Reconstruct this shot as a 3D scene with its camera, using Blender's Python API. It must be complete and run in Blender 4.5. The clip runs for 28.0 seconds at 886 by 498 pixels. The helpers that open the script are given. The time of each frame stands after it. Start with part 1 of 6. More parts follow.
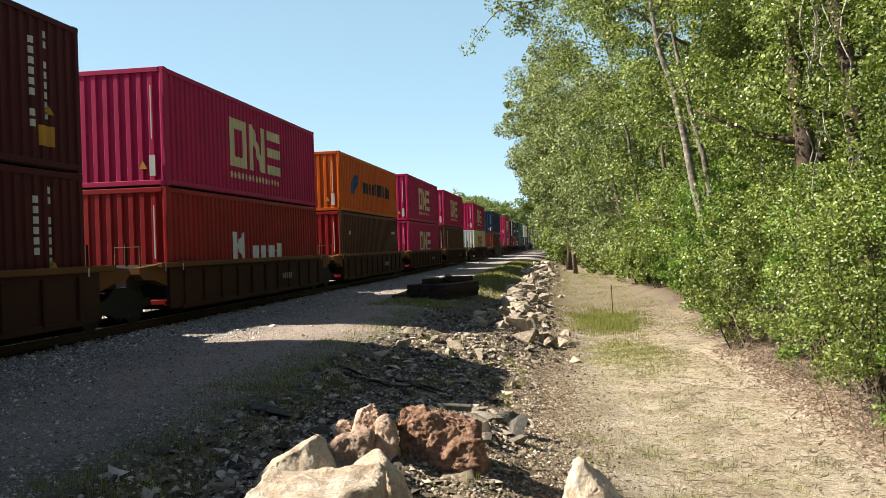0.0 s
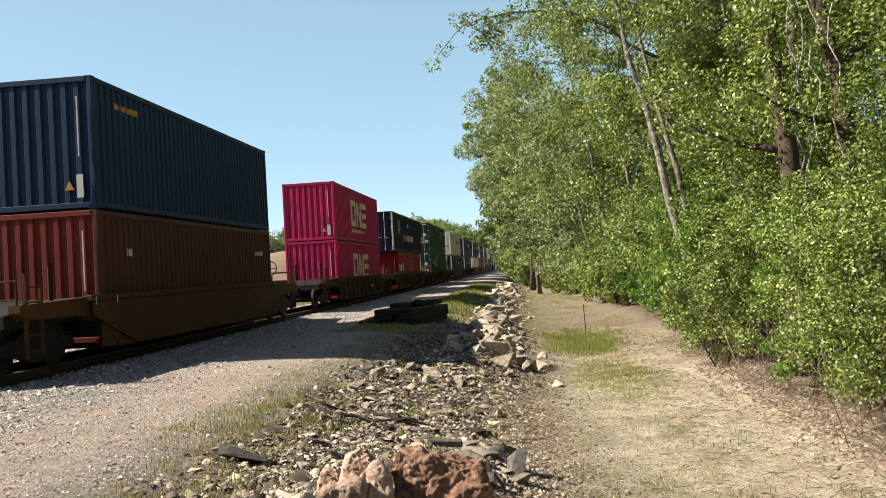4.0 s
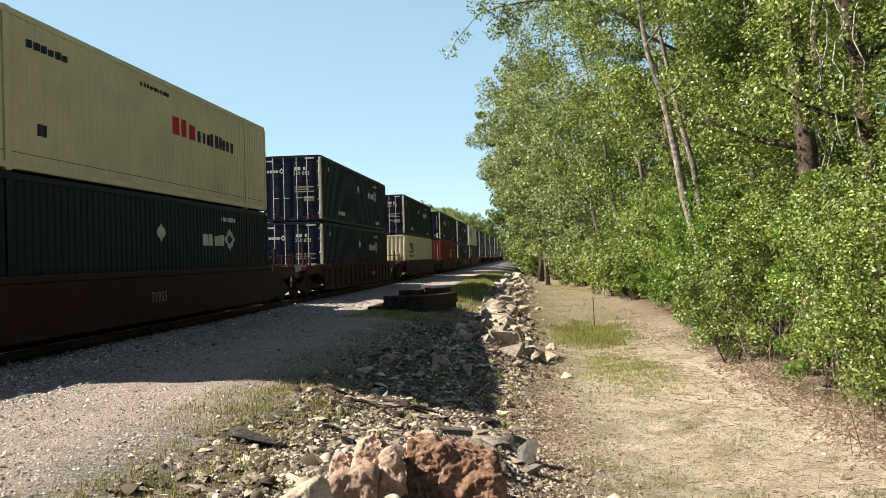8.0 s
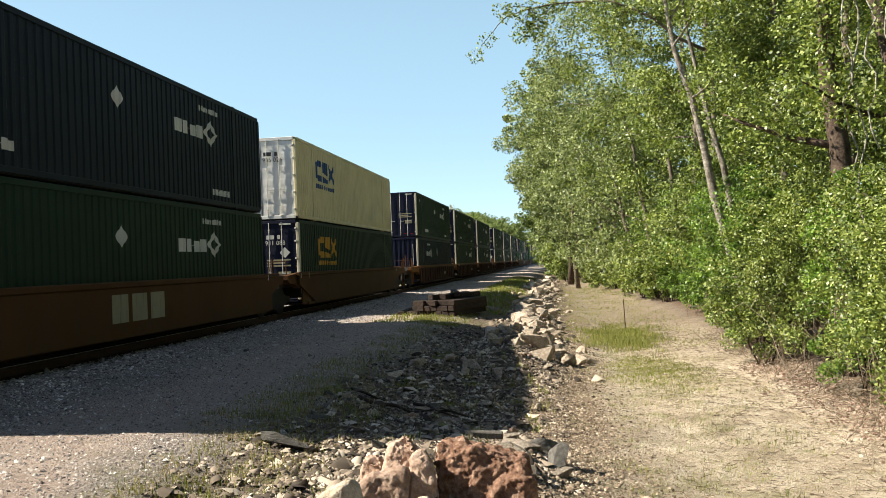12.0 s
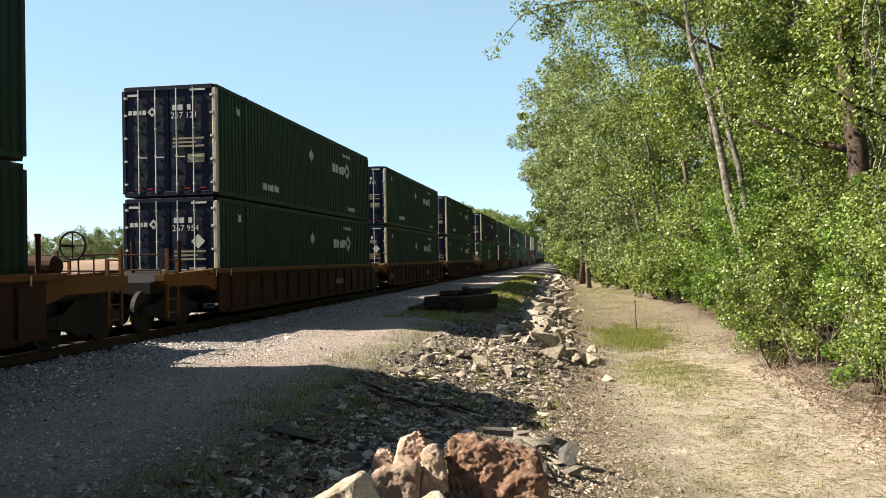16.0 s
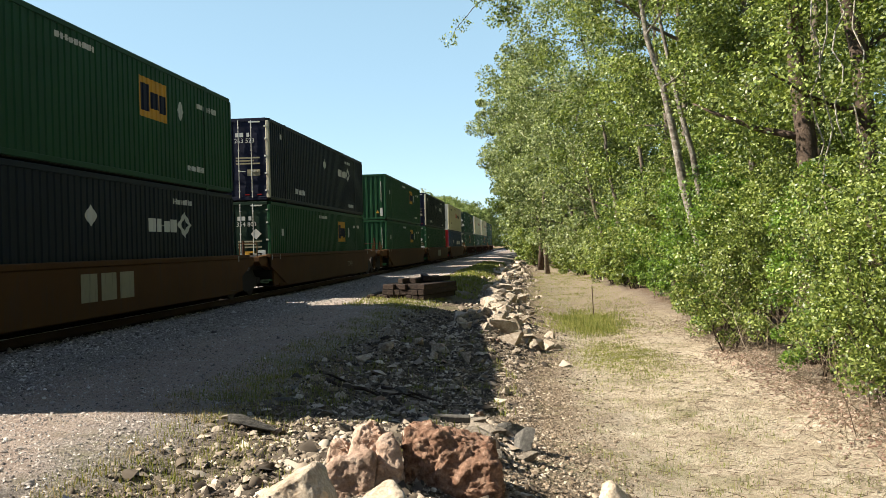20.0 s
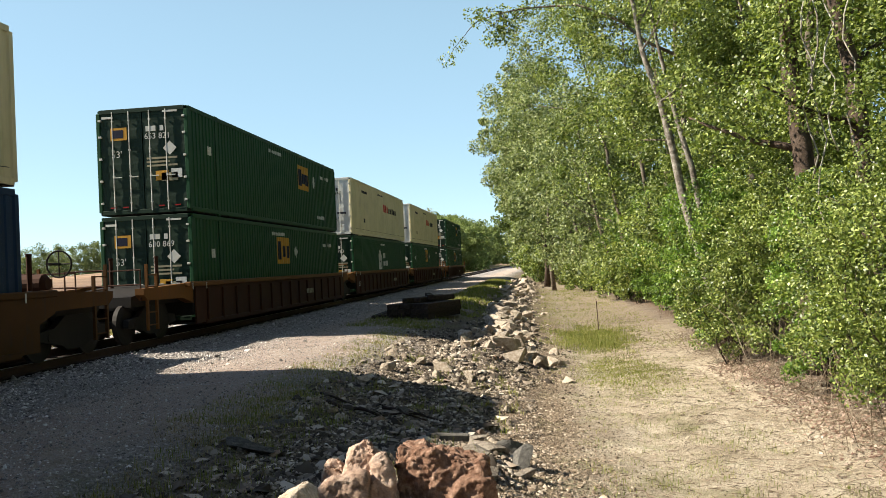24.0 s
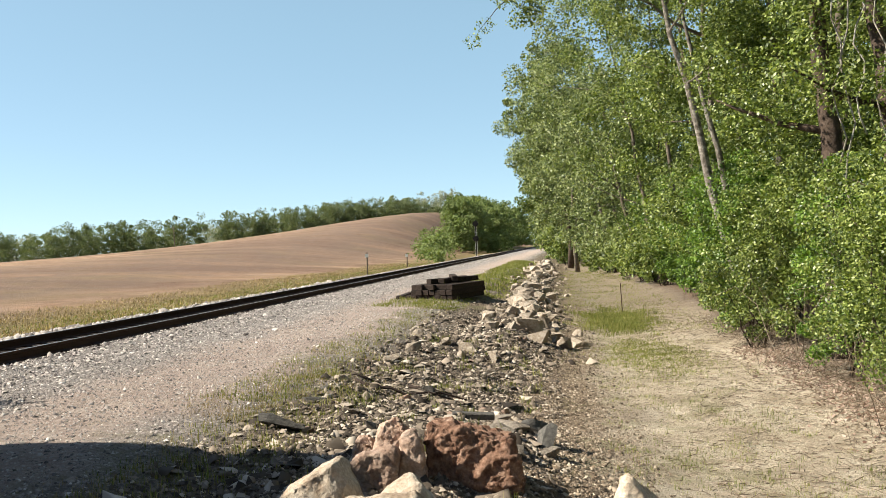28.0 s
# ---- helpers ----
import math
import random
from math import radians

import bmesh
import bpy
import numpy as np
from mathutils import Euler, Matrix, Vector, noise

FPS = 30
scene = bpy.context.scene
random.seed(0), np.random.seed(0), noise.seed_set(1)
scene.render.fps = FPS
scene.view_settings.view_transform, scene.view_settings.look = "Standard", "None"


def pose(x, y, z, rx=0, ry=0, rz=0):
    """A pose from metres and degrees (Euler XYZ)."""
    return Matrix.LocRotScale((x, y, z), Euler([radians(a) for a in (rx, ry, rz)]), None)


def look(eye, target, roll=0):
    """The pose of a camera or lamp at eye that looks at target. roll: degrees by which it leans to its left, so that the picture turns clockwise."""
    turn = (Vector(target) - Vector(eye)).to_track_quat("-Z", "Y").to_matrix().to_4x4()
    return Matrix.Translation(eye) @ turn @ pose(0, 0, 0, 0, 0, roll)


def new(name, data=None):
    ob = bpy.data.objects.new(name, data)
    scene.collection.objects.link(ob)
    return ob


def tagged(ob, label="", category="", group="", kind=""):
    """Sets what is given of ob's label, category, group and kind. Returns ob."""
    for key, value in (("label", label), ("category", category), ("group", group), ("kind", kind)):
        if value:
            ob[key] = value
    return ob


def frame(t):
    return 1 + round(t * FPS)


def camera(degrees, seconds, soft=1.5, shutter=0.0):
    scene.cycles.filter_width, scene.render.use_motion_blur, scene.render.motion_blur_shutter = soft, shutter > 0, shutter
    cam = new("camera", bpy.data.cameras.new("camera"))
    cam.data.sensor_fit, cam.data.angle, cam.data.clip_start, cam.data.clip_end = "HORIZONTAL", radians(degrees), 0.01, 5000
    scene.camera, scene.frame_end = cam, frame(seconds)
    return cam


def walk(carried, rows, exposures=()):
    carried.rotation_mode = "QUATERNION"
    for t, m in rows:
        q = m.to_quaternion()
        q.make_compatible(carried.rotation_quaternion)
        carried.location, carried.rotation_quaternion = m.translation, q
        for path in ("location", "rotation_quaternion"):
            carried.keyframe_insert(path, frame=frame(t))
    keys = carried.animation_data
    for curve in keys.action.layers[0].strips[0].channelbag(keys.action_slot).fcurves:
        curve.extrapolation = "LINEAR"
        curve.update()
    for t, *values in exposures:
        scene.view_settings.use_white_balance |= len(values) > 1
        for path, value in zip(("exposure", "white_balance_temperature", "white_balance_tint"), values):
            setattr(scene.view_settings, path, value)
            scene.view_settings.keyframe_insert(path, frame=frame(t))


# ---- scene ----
EXPOSURE = 1.07
cam = camera(56.3, 28.0, 0.8)
# seconds, place of the eye, yaw, pitch, roll
PATH = [
    (0.0, 10.784, -0.701, 1.557, 8.34, -0.18, 1.76),
    (0.5, 10.738, -0.411, 1.557, 7.54, 1.14, 2.30),
    (1.0, 10.659, -0.218, 1.563, 5.55, 0.55, 2.97),
    (1.5, 10.572, -0.070, 1.542, 3.70, 0.68, 2.76),
    (2.0, 10.472, 0.141, 1.527, 6.98, 2.02, 1.22),
    (2.5, 10.413, 0.196, 1.541, 7.65, 1.84, 2.05),
    (3.0, 10.377, 0.164, 1.518, 5.68, 1.68, 3.07),
    (3.5, 10.368, 0.171, 1.523, 5.50, 1.43, 3.27),
    (5.5, 10.303, 0.181, 1.513, 5.29, 1.24, 2.54),
    (6.0, 10.302, 0.195, 1.509, 5.04, 1.19, 2.20),
    (6.5, 10.277, 0.207, 1.507, 4.98, 0.98, 1.80),
    (7.0, 10.269, 0.229, 1.512, 5.22, 0.88, 1.31),
    (7.5, 10.253, 0.225, 1.506, 5.80, 1.04, 1.55),
    (8.0, 10.262, 0.237, 1.513, 6.05, 0.57, 1.57),
    (8.5, 10.267, 0.229, 1.508, 6.33, 0.44, 1.42),
    (9.0, 10.268, 0.228, 1.508, 6.56, 0.42, 1.28),
    (9.5, 10.268, 0.224, 1.508, 7.01, 0.75, 1.16),
    (10.0, 10.268, 0.220, 1.507, 7.60, 1.16, 1.84),
    (10.5, 10.268, 0.210, 1.513, 7.93, 1.53, 1.68),
    (11.0, 10.270, 0.208, 1.511, 7.42, 1.65, 1.53),
    (11.5, 10.274, 0.217, 1.511, 8.02, 1.52, 1.89),
    (12.0, 10.275, 0.213, 1.504, 8.07, 0.95, 2.27),
    (12.5, 10.268, 0.210, 1.505, 7.85, 0.62, 2.02),
    (14.5, 10.250, 0.211, 1.503, 8.46, 0.98, 0.99),
    (15.0, 10.240, 0.211, 1.506, 8.69, 0.89, 0.62),
    (15.5, 10.241, 0.204, 1.504, 8.58, 0.87, 0.55),
    (16.0, 10.241, 0.194, 1.504, 8.83, 0.71, 1.00),
    (16.5, 10.246, 0.188, 1.504, 9.82, 0.82, 0.31),
    (17.0, 10.257, 0.182, 1.512, 10.54, 0.47, 1.01),
    (17.5, 10.265, 0.189, 1.512, 9.53, 0.27, 1.05),
    (18.0, 10.286, 0.187, 1.508, 6.85, -0.82, 1.39),
    (18.5, 10.290, 0.193, 1.511, 5.35, -0.46, 0.89),
    (19.0, 10.288, 0.197, 1.513, 6.52, -0.07, 1.41),
    (19.5, 10.279, 0.205, 1.512, 6.64, -0.41, 1.43),
    (20.0, 10.286, 0.203, 1.515, 6.05, -0.24, 1.41),
    (20.5, 10.283, 0.192, 1.516, 6.51, -0.24, 1.95),
    (21.0, 10.290, 0.187, 1.517, 5.89, -0.44, 2.16),
    (21.5, 10.288, 0.178, 1.513, 4.19, -0.35, 1.73),
    (23.5, 10.433, 0.164, 1.510, 6.66, 0.75, 3.04),
    (24.0, 10.440, 0.158, 1.509, 6.57, 1.09, 2.70),
    (24.5, 10.448, 0.147, 1.517, 7.16, 1.10, 2.39),
    (25.0, 10.446, 0.133, 1.512, 7.50, 0.86, 2.96),
    (25.5, 10.451, 0.113, 1.528, 8.03, 0.54, 3.36),
    (26.0, 10.453, 0.090, 1.532, 7.91, 0.54, 3.07),
    (26.5, 10.452, 0.070, 1.544, 8.19, 0.42, 2.77),
    (27.0, 10.455, 0.052, 1.553, 7.88, 0.51, 3.19),
    (27.5, 10.444, 0.032, 1.551, 8.38, 0.44, 3.02),
    (28.0, 10.413, 0.000, 1.527, 8.16, -0.17, 2.39),
]
walk(cam, [(t, pose(x, y, z, 90 + pitch, roll, yaw)) for t, x, y, z, yaw, pitch, roll in PATH], [(0.0, EXPOSURE + 0.22, 6640, 5), (2.0, EXPOSURE + 0.15, 6640, 5), (4.0, EXPOSURE + 0.12, 6640, 5), (8.0, EXPOSURE + 0.22, 6640, 5), (16.0, EXPOSURE + 0.28, 6640, 5), (25.0, EXPOSURE + 0.22, 6640, 5), (27.0, EXPOSURE + 0.12, 6540, 5), (28.0, EXPOSURE, 6500, 5)])

# ---- light ----
# The sun stands behind the train and a little behind the viewer: shadows fall to +x and +y.
SUN_WAY = Vector((1.0, 0.14, -0.845)).normalized()
sun_data = bpy.data.lights.new("sun", "SUN")
sun_data.energy, sun_data.angle, sun_data.color = 5.0, radians(0.53), (1.0, 0.915, 0.80)
sun = new("sun", sun_data)
sun.matrix_basis = look((-60, -30, 60), Vector((-60, -30, 60)) + SUN_WAY)
world = bpy.data.worlds.new("sky")
scene.world = world
world.use_nodes = True
wt = world.node_tree
sky = wt.nodes.new("ShaderNodeTexSky")
sky.sky_type, sky.sun_disc = "NISHITA", False
sky.sun_elevation = math.asin(-SUN_WAY.z)
sky.sun_rotation = math.atan2(-SUN_WAY.x, -SUN_WAY.y)
sky.air_density, sky.dust_density, sky.ozone_density = 0.75, 0.0, 0.5
sky.altitude = 1200
haze = wt.nodes.new("ShaderNodeMix")
haze.data_type = "RGBA"
# the pale haze lies along the horizon and thins out towards the zenith
lift = wt.nodes.new("ShaderNodeSeparateXYZ")
wt.links.new(wt.nodes.new("ShaderNodeTexCoord").outputs["Generated"], lift.inputs[0])
thin = wt.nodes.new("ShaderNodeMapRange")
thin.interpolation_type = "SMOOTHSTEP"
for key, value in (("From Min", 0.24), ("From Max", 0.60), ("To Min", 0.54), ("To Max", 0.0)):
    thin.inputs[key].default_value = value
wt.links.new(lift.outputs[2], thin.inputs[0])
wt.links.new(thin.outputs[0], haze.inputs[0])
haze.inputs[7].default_value = (2.3, 3.85, 4.95, 1.0)
pale = wt.nodes.new("ShaderNodeHueSaturation")
pale.inputs["Saturation"].default_value = 0.8
wt.links.new(sky.outputs[0], pale.inputs["Color"])
wt.links.new(pale.outputs[0], haze.inputs[6])
wt.links.new(haze.outputs[2], wt.nodes["Background"].inputs[0])
wt.nodes["Background"].inputs[1].default_value = 0.086

# ---- materials ----
def mat_base(name, rough=0.8, metal=0.0, spec=0.3):
    m = bpy.data.materials.new(name)
    m.use_nodes = True
    b = m.node_tree.nodes["Principled BSDF"]
    b.inputs["Roughness"].default_value, b.inputs["Metallic"].default_value = rough, metal
    b.inputs["Specular IOR Level"].default_value = spec
    return m, m.node_tree, b


def node(t, kind, **kw):
    n = t.nodes.new(kind)
    for k, v in kw.items():
        n.inputs[k].default_value = v
    return n


def coords(t, scale=(1, 1, 1), space="Object"):
    tc = t.nodes.new("ShaderNodeTexCoord")
    mp = t.nodes.new("ShaderNodeMapping")
    mp.inputs["Scale"].default_value = scale
    t.links.new(tc.outputs[space], mp.inputs[0])
    return mp.outputs[0]


def noise_of(t, vec, scale, detail=4.0, rough=0.6):
    n = node(t, "ShaderNodeTexNoise", Scale=scale, Detail=detail, Roughness=rough)
    t.links.new(vec, n.inputs["Vector"])
    return n.outputs["Fac"]


def ramp(t, fac, stops):
    r = t.nodes.new("ShaderNodeValToRGB")
    e = r.color_ramp.elements
    while len(e) < len(stops):
        e.new(0.5)
    for k, (p, c) in zip(e, stops):
        k.position, k.color = p, (*c, 1) if len(c) == 3 else c
    t.links.new(fac, r.inputs[0])
    return r.outputs[0]


def mix(t, fac, a, b, mode="MIX"):
    n = t.nodes.new("ShaderNodeMix")
    n.data_type, n.blend_type = "RGBA", mode
    for i, v in ((0, fac), (6, a), (7, b)):
        if hasattr(v, "is_linked"):
            t.links.new(v, n.inputs[i])
        elif i == 0:
            n.inputs[0].default_value = v
        else:
            n.inputs[i].default_value = (*v, 1)
    return n.outputs[2]


def bump(t, b, height, strength=0.4, dist=0.02):
    n = node(t, "ShaderNodeBump", Strength=strength, Distance=dist)
    t.links.new(height, n.inputs["Height"])
    t.links.new(n.outputs[0], b.inputs["Normal"])


def grey(v):
    return (v, v, v)


def paint(name, col, rough=0.5, dirt=0.5, rust=0.25, metal=0.0):
    """Weathered sheet-metal paint: fading in blotches, streaks running down, rust specks."""
    m, t, b = mat_base(name, rough, metal, 0.16)
    v = coords(t, (1, 1, 1))
    st = coords(t, (3.0, 3.0, 0.35))
    fade = ramp(t, noise_of(t, v, 0.8, 5), [(0.3, grey(0.82)), (0.7, grey(1.1))])
    c = mix(t, 1.0, col, fade, "MULTIPLY")
    streak = ramp(t, noise_of(t, st, 2.5, 5, 0.7), [(0.52, grey(0)), (0.75, grey(dirt))])
    c = mix(t, streak, c, tuple(0.35 * x + 0.02 for x in col))
    rst = ramp(t, noise_of(t, st, 7.0, 6, 0.75), [(0.66, grey(0)), (0.76, grey(rust))])
    c = mix(t, rst, c, (0.11, 0.045, 0.02))
    t.links.new(c, b.inputs["Base Color"])
    bump(t, b, noise_of(t, v, 18, 3), 0.08, 0.01)
    return m


def stony(name, stops, scale=6.0, rough=0.9, bumpy=0.6, fine=40.0):
    m, t, b = mat_base(name, rough, 0.0, 0.2)
    v = coords(t)
    c = ramp(t, noise_of(t, v, scale, 6, 0.65), stops)
    speck = ramp(t, noise_of(t, v, fine, 3, 0.7), [(0.3, grey(0.7)), (0.7, grey(1.2))])
    c = mix(t, 1.0, c, speck, "MULTIPLY")
    oi = t.nodes.new("ShaderNodeObjectInfo")
    tone = ramp(t, oi.outputs["Random"], [(0.0, grey(0.72)), (1.0, grey(1.2))])
    c = mix(t, 1.0, c, tone, "MULTIPLY")
    t.links.new(c, b.inputs["Base Color"])
    bump(t, b, noise_of(t, v, fine * 0.5, 6, 0.7), bumpy, 0.03)
    return m


def islands(name, stops, rough=0.9, spec=0.2, translucent=None):
    """Small pieces, each with a tone of its own."""
    m, t, b = mat_base(name, rough, 0.0, spec)
    g = t.nodes.new("ShaderNodeNewGeometry")
    c = ramp(t, g.outputs["Random Per Island"], stops)
    big = ramp(t, noise_of(t, coords(t), 0.7, 3), [(0.3, grey(0.75)), (0.7, grey(1.2))])
    c = mix(t, 1.0, c, big, "MULTIPLY")
    t.links.new(c, b.inputs["Base Color"])
    if translucent:
        tr = t.nodes.new("ShaderNodeBsdfTranslucent")
        t.links.new(mix(t, 1.0, c, translucent, "MULTIPLY"), tr.inputs["Color"])
        ms = t.nodes.new("ShaderNodeMixShader")
        ms.inputs[0].default_value = 0.26
        out = t.nodes["Material Output"]
        t.links.new(b.outputs[0], ms.inputs[1])
        t.links.new(tr.outputs[0], ms.inputs[2])
        t.links.new(ms.outputs[0], out.inputs[0])
    return m


PINK = paint("magenta_paint", (0.36, 0.013, 0.070), 0.6, 0.35, 0.1)
REDP = paint("red_paint", (0.25, 0.010, 0.010), 0.5, 0.4, 0.2)
ORANGE = paint("orange_paint", (0.50, 0.085, 0.008), 0.5, 0.4, 0.2)
BROWN = paint("brown_paint", (0.070, 0.021, 0.011), 0.55, 0.4, 0.2)
MAROON = paint("maroon_paint", (0.058, 0.0075, 0.0075), 0.6, 0.35, 0.15)
RUSTRED = paint("faded_red_paint", (0.15, 0.022, 0.012), 0.6, 0.4, 0.3)
CREAM = paint("cream_paint", (0.56, 0.49, 0.29), 0.5, 0.25, 0.08)
WHITEP = paint("white_paint", (0.66, 0.65, 0.62), 0.5, 0.35, 0.3)
PALE = paint("pale_grey_paint", (0.52, 0.52, 0.49), 0.5, 0.3, 0.1)
NAVY = paint("navy_paint", (0.005, 0.007, 0.022), 0.6, 0.3, 0.1)
DKBLUE = paint("dark_blue_paint", (0.009, 0.026, 0.058), 0.55, 0.3, 0.1)
GREEN = paint("green_paint", (0.009, 0.047, 0.017), 0.55, 0.35, 0.1)
DKGREEN = paint("dark_green_paint", (0.008, 0.023, 0.012), 0.55, 0.35, 0.1)
TEAL = paint("blue_black_paint", (0.005, 0.009, 0.0145), 0.55, 0.35, 0.1)
CARYELLOW = paint("car_yellow_paint", (0.125, 0.052, 0.012), 0.7, 0.6, 0.5)
CARBROWN = paint("car_rust_paint", (0.046, 0.017, 0.008), 0.8, 0.6, 0.5)
CARTAN = paint("car_tan_paint", (0.070, 0.031, 0.008), 0.8, 0.8, 0.6)
CARRED = paint("car_red_paint", (0.036, 0.011, 0.007), 0.75, 0.6, 0.4)
BLACKM = paint("black_iron", (0.016, 0.013, 0.011), 0.7, 0.3, 0.5)
WHEELM = paint("grimy_wheel_steel", (0.026, 0.021, 0.018), 0.7, 0.4, 0.4)
POSTP = paint("cream_post_paint", (0.46, 0.42, 0.31), 0.6, 0.5, 0.3)
STEEL = paint("worn_steel", (0.42, 0.40, 0.38), 0.35, 0.2, 0.2, 0.8)
RUST = paint("rusted_rail", (0.060, 0.032, 0.022), 0.75, 0.4, 0.5)
INK = paint("white_lettering", (0.50, 0.49, 0.44), 0.65, 0.4, 0.1)
DULLINK = paint("grimy_lettering", (0.26, 0.23, 0.15), 0.75, 0.8, 0.5)
BLACKINK = paint("dark_lettering", (0.02, 0.02, 0.025), 0.6, 0.1, 0.05)
BLUEINK = paint("blue_lettering", (0.02, 0.06, 0.16), 0.6, 0.1, 0.05)
REDINK = paint("red_lettering", (0.42, 0.016, 0.02), 0.6, 0.1, 0.05)
GOLDINK = paint("yellow_lettering", (0.46, 0.235, 0.03), 0.6, 0.5, 0.15)
TIE = stony("creosoted_timber", [(0.3, (0.018, 0.012, 0.010)), (0.7, (0.065, 0.045, 0.035))], 9, 0.9, 0.7)
ROCKM = stony("pale_limestone", [(0.25, (0.24, 0.165, 0.11)), (0.5, (0.47, 0.385, 0.30)), (0.8, (0.72, 0.64, 0.53))], 4, 0.9, 1.0)
ROCKRED = stony("red_brown_rock", [(0.22, (0.06, 0.030, 0.020)), (0.42, (0.20, 0.105, 0.068)), (0.6, (0.36, 0.22, 0.155)), (0.8, (0.54, 0.40, 0.31))], 13, 0.92, 1.0, 46)
ROCKPINK = stony("pinkish_rock", [(0.25, (0.25, 0.145, 0.095)), (0.5, (0.42, 0.29, 0.22)), (0.8, (0.63, 0.50, 0.41))], 8, 0.9, 0.9)
ROCKW = stony("cream_limestone", [(0.22, (0.26, 0.165, 0.105)), (0.42, (0.47, 0.36, 0.265)), (0.58, (0.62, 0.53, 0.43)), (0.8, (0.70, 0.63, 0.54))], 5, 0.9, 1.0, 38)
SLABM = stony("grey_brown_slab", [(0.25, (0.11, 0.085, 0.065)), (0.5, (0.27, 0.225, 0.18)), (0.8, (0.45, 0.39, 0.32))], 6, 0.92, 1.0, 34)
SLATE = stony("dark_slab", [(0.3, (0.06, 0.055, 0.05)), (0.7, (0.17, 0.155, 0.135))], 6)
BARK = stony("bark", [(0.3, (0.075, 0.055, 0.04)), (0.6, (0.19, 0.155, 0.12)), (0.8, (0.34, 0.30, 0.25))], 4, 0.95, 1.0, 25)
PALEBARK = stony("pale_bark", [(0.3, (0.16, 0.13, 0.10)), (0.5, (0.36, 0.32, 0.27)), (0.75, (0.55, 0.52, 0.46))], 5, 0.95, 0.8, 25)
GREYBARK = stony("grey_mottled_bark", [(0.3, (0.06, 0.045, 0.035)), (0.48, (0.20, 0.17, 0.14)), (0.7, (0.46, 0.42, 0.36))], 7, 0.95, 1.0, 25)
DARKBARK = stony("dark_bark", [(0.3, (0.035, 0.024, 0.018)), (0.7, (0.12, 0.085, 0.065))], 4, 0.95, 1.0, 25)
TWIG = islands("dry_twigs", [(0.0, (0.08, 0.055, 0.038)), (0.5, (0.19, 0.14, 0.095)), (1.0, (0.38, 0.31, 0.235))])
GRAVEL = islands("loose_gravel", [(0.0, (0.10, 0.085, 0.078)), (0.4, (0.28, 0.245, 0.225)), (0.8, (0.45, 0.395, 0.355)), (1.0, (0.66, 0.61, 0.56))])
DARKGRAVEL = islands("dark_debris", [(0.0, (0.035, 0.027, 0.021)), (0.45, (0.12, 0.095, 0.072)), (0.75, (0.27, 0.215, 0.165)), (1.0, (0.53, 0.455, 0.37))])
LEAF = islands("spring_leaves", [(0.0, (0.034, 0.058, 0.010)), (0.5, (0.132, 0.178, 0.028)), (1.0, (0.37, 0.41, 0.13))], 0.42, 0.45, (1.3, 1.35, 0.5))
LEAFB = islands("bright_leaves", [(0.0, (0.030, 0.064, 0.008)), (0.55, (0.105, 0.185, 0.018)), (1.0, (0.26, 0.36, 0.06))], 0.45, 0.45, (1.2, 1.4, 0.45))
# leaf tones for the wood's farther trees, greyed to carry haze
LEAFP = islands("haze_paled_leaves", [(0.0, (0.055, 0.080, 0.026)), (0.5, (0.160, 0.195, 0.062)), (1.0, (0.35, 0.38, 0.17))], 0.5, 0.35, (1.2, 1.3, 0.6))
# duller copy of the leaf tones, with the wood's shade in the colour
LEAFD = islands("shaded_leaves", [(0.0, (0.045, 0.075, 0.012)), (0.5, (0.112, 0.148, 0.024)), (1.0, (0.26, 0.29, 0.07))], 0.55, 0.4, (1.2, 1.35, 0.5))
# foliage far off: the haze of distance is mixed into these greens
LEAFFAR = islands("haze_tinted_foliage", [(0.0, (0.115, 0.145, 0.066)), (0.5, (0.145, 0.172, 0.080)), (1.0, (0.185, 0.205, 0.105))], 0.8, 0.2, (1.2, 1.3, 0.6))
GRASS = islands("grass_blades", [(0.0, (0.12, 0.145, 0.03)), (0.5, (0.20, 0.215, 0.055)), (1.0, (0.33, 0.30, 0.12))], 0.7, 0.2, (1.2, 1.25, 0.5))
STRAW = islands("dry_grass", [(0.0, (0.17, 0.13, 0.07)), (0.5, (0.33, 0.26, 0.15)), (1.0, (0.50, 0.41, 0.26))], 0.8, 0.2, (1.2, 1.1, 0.6))


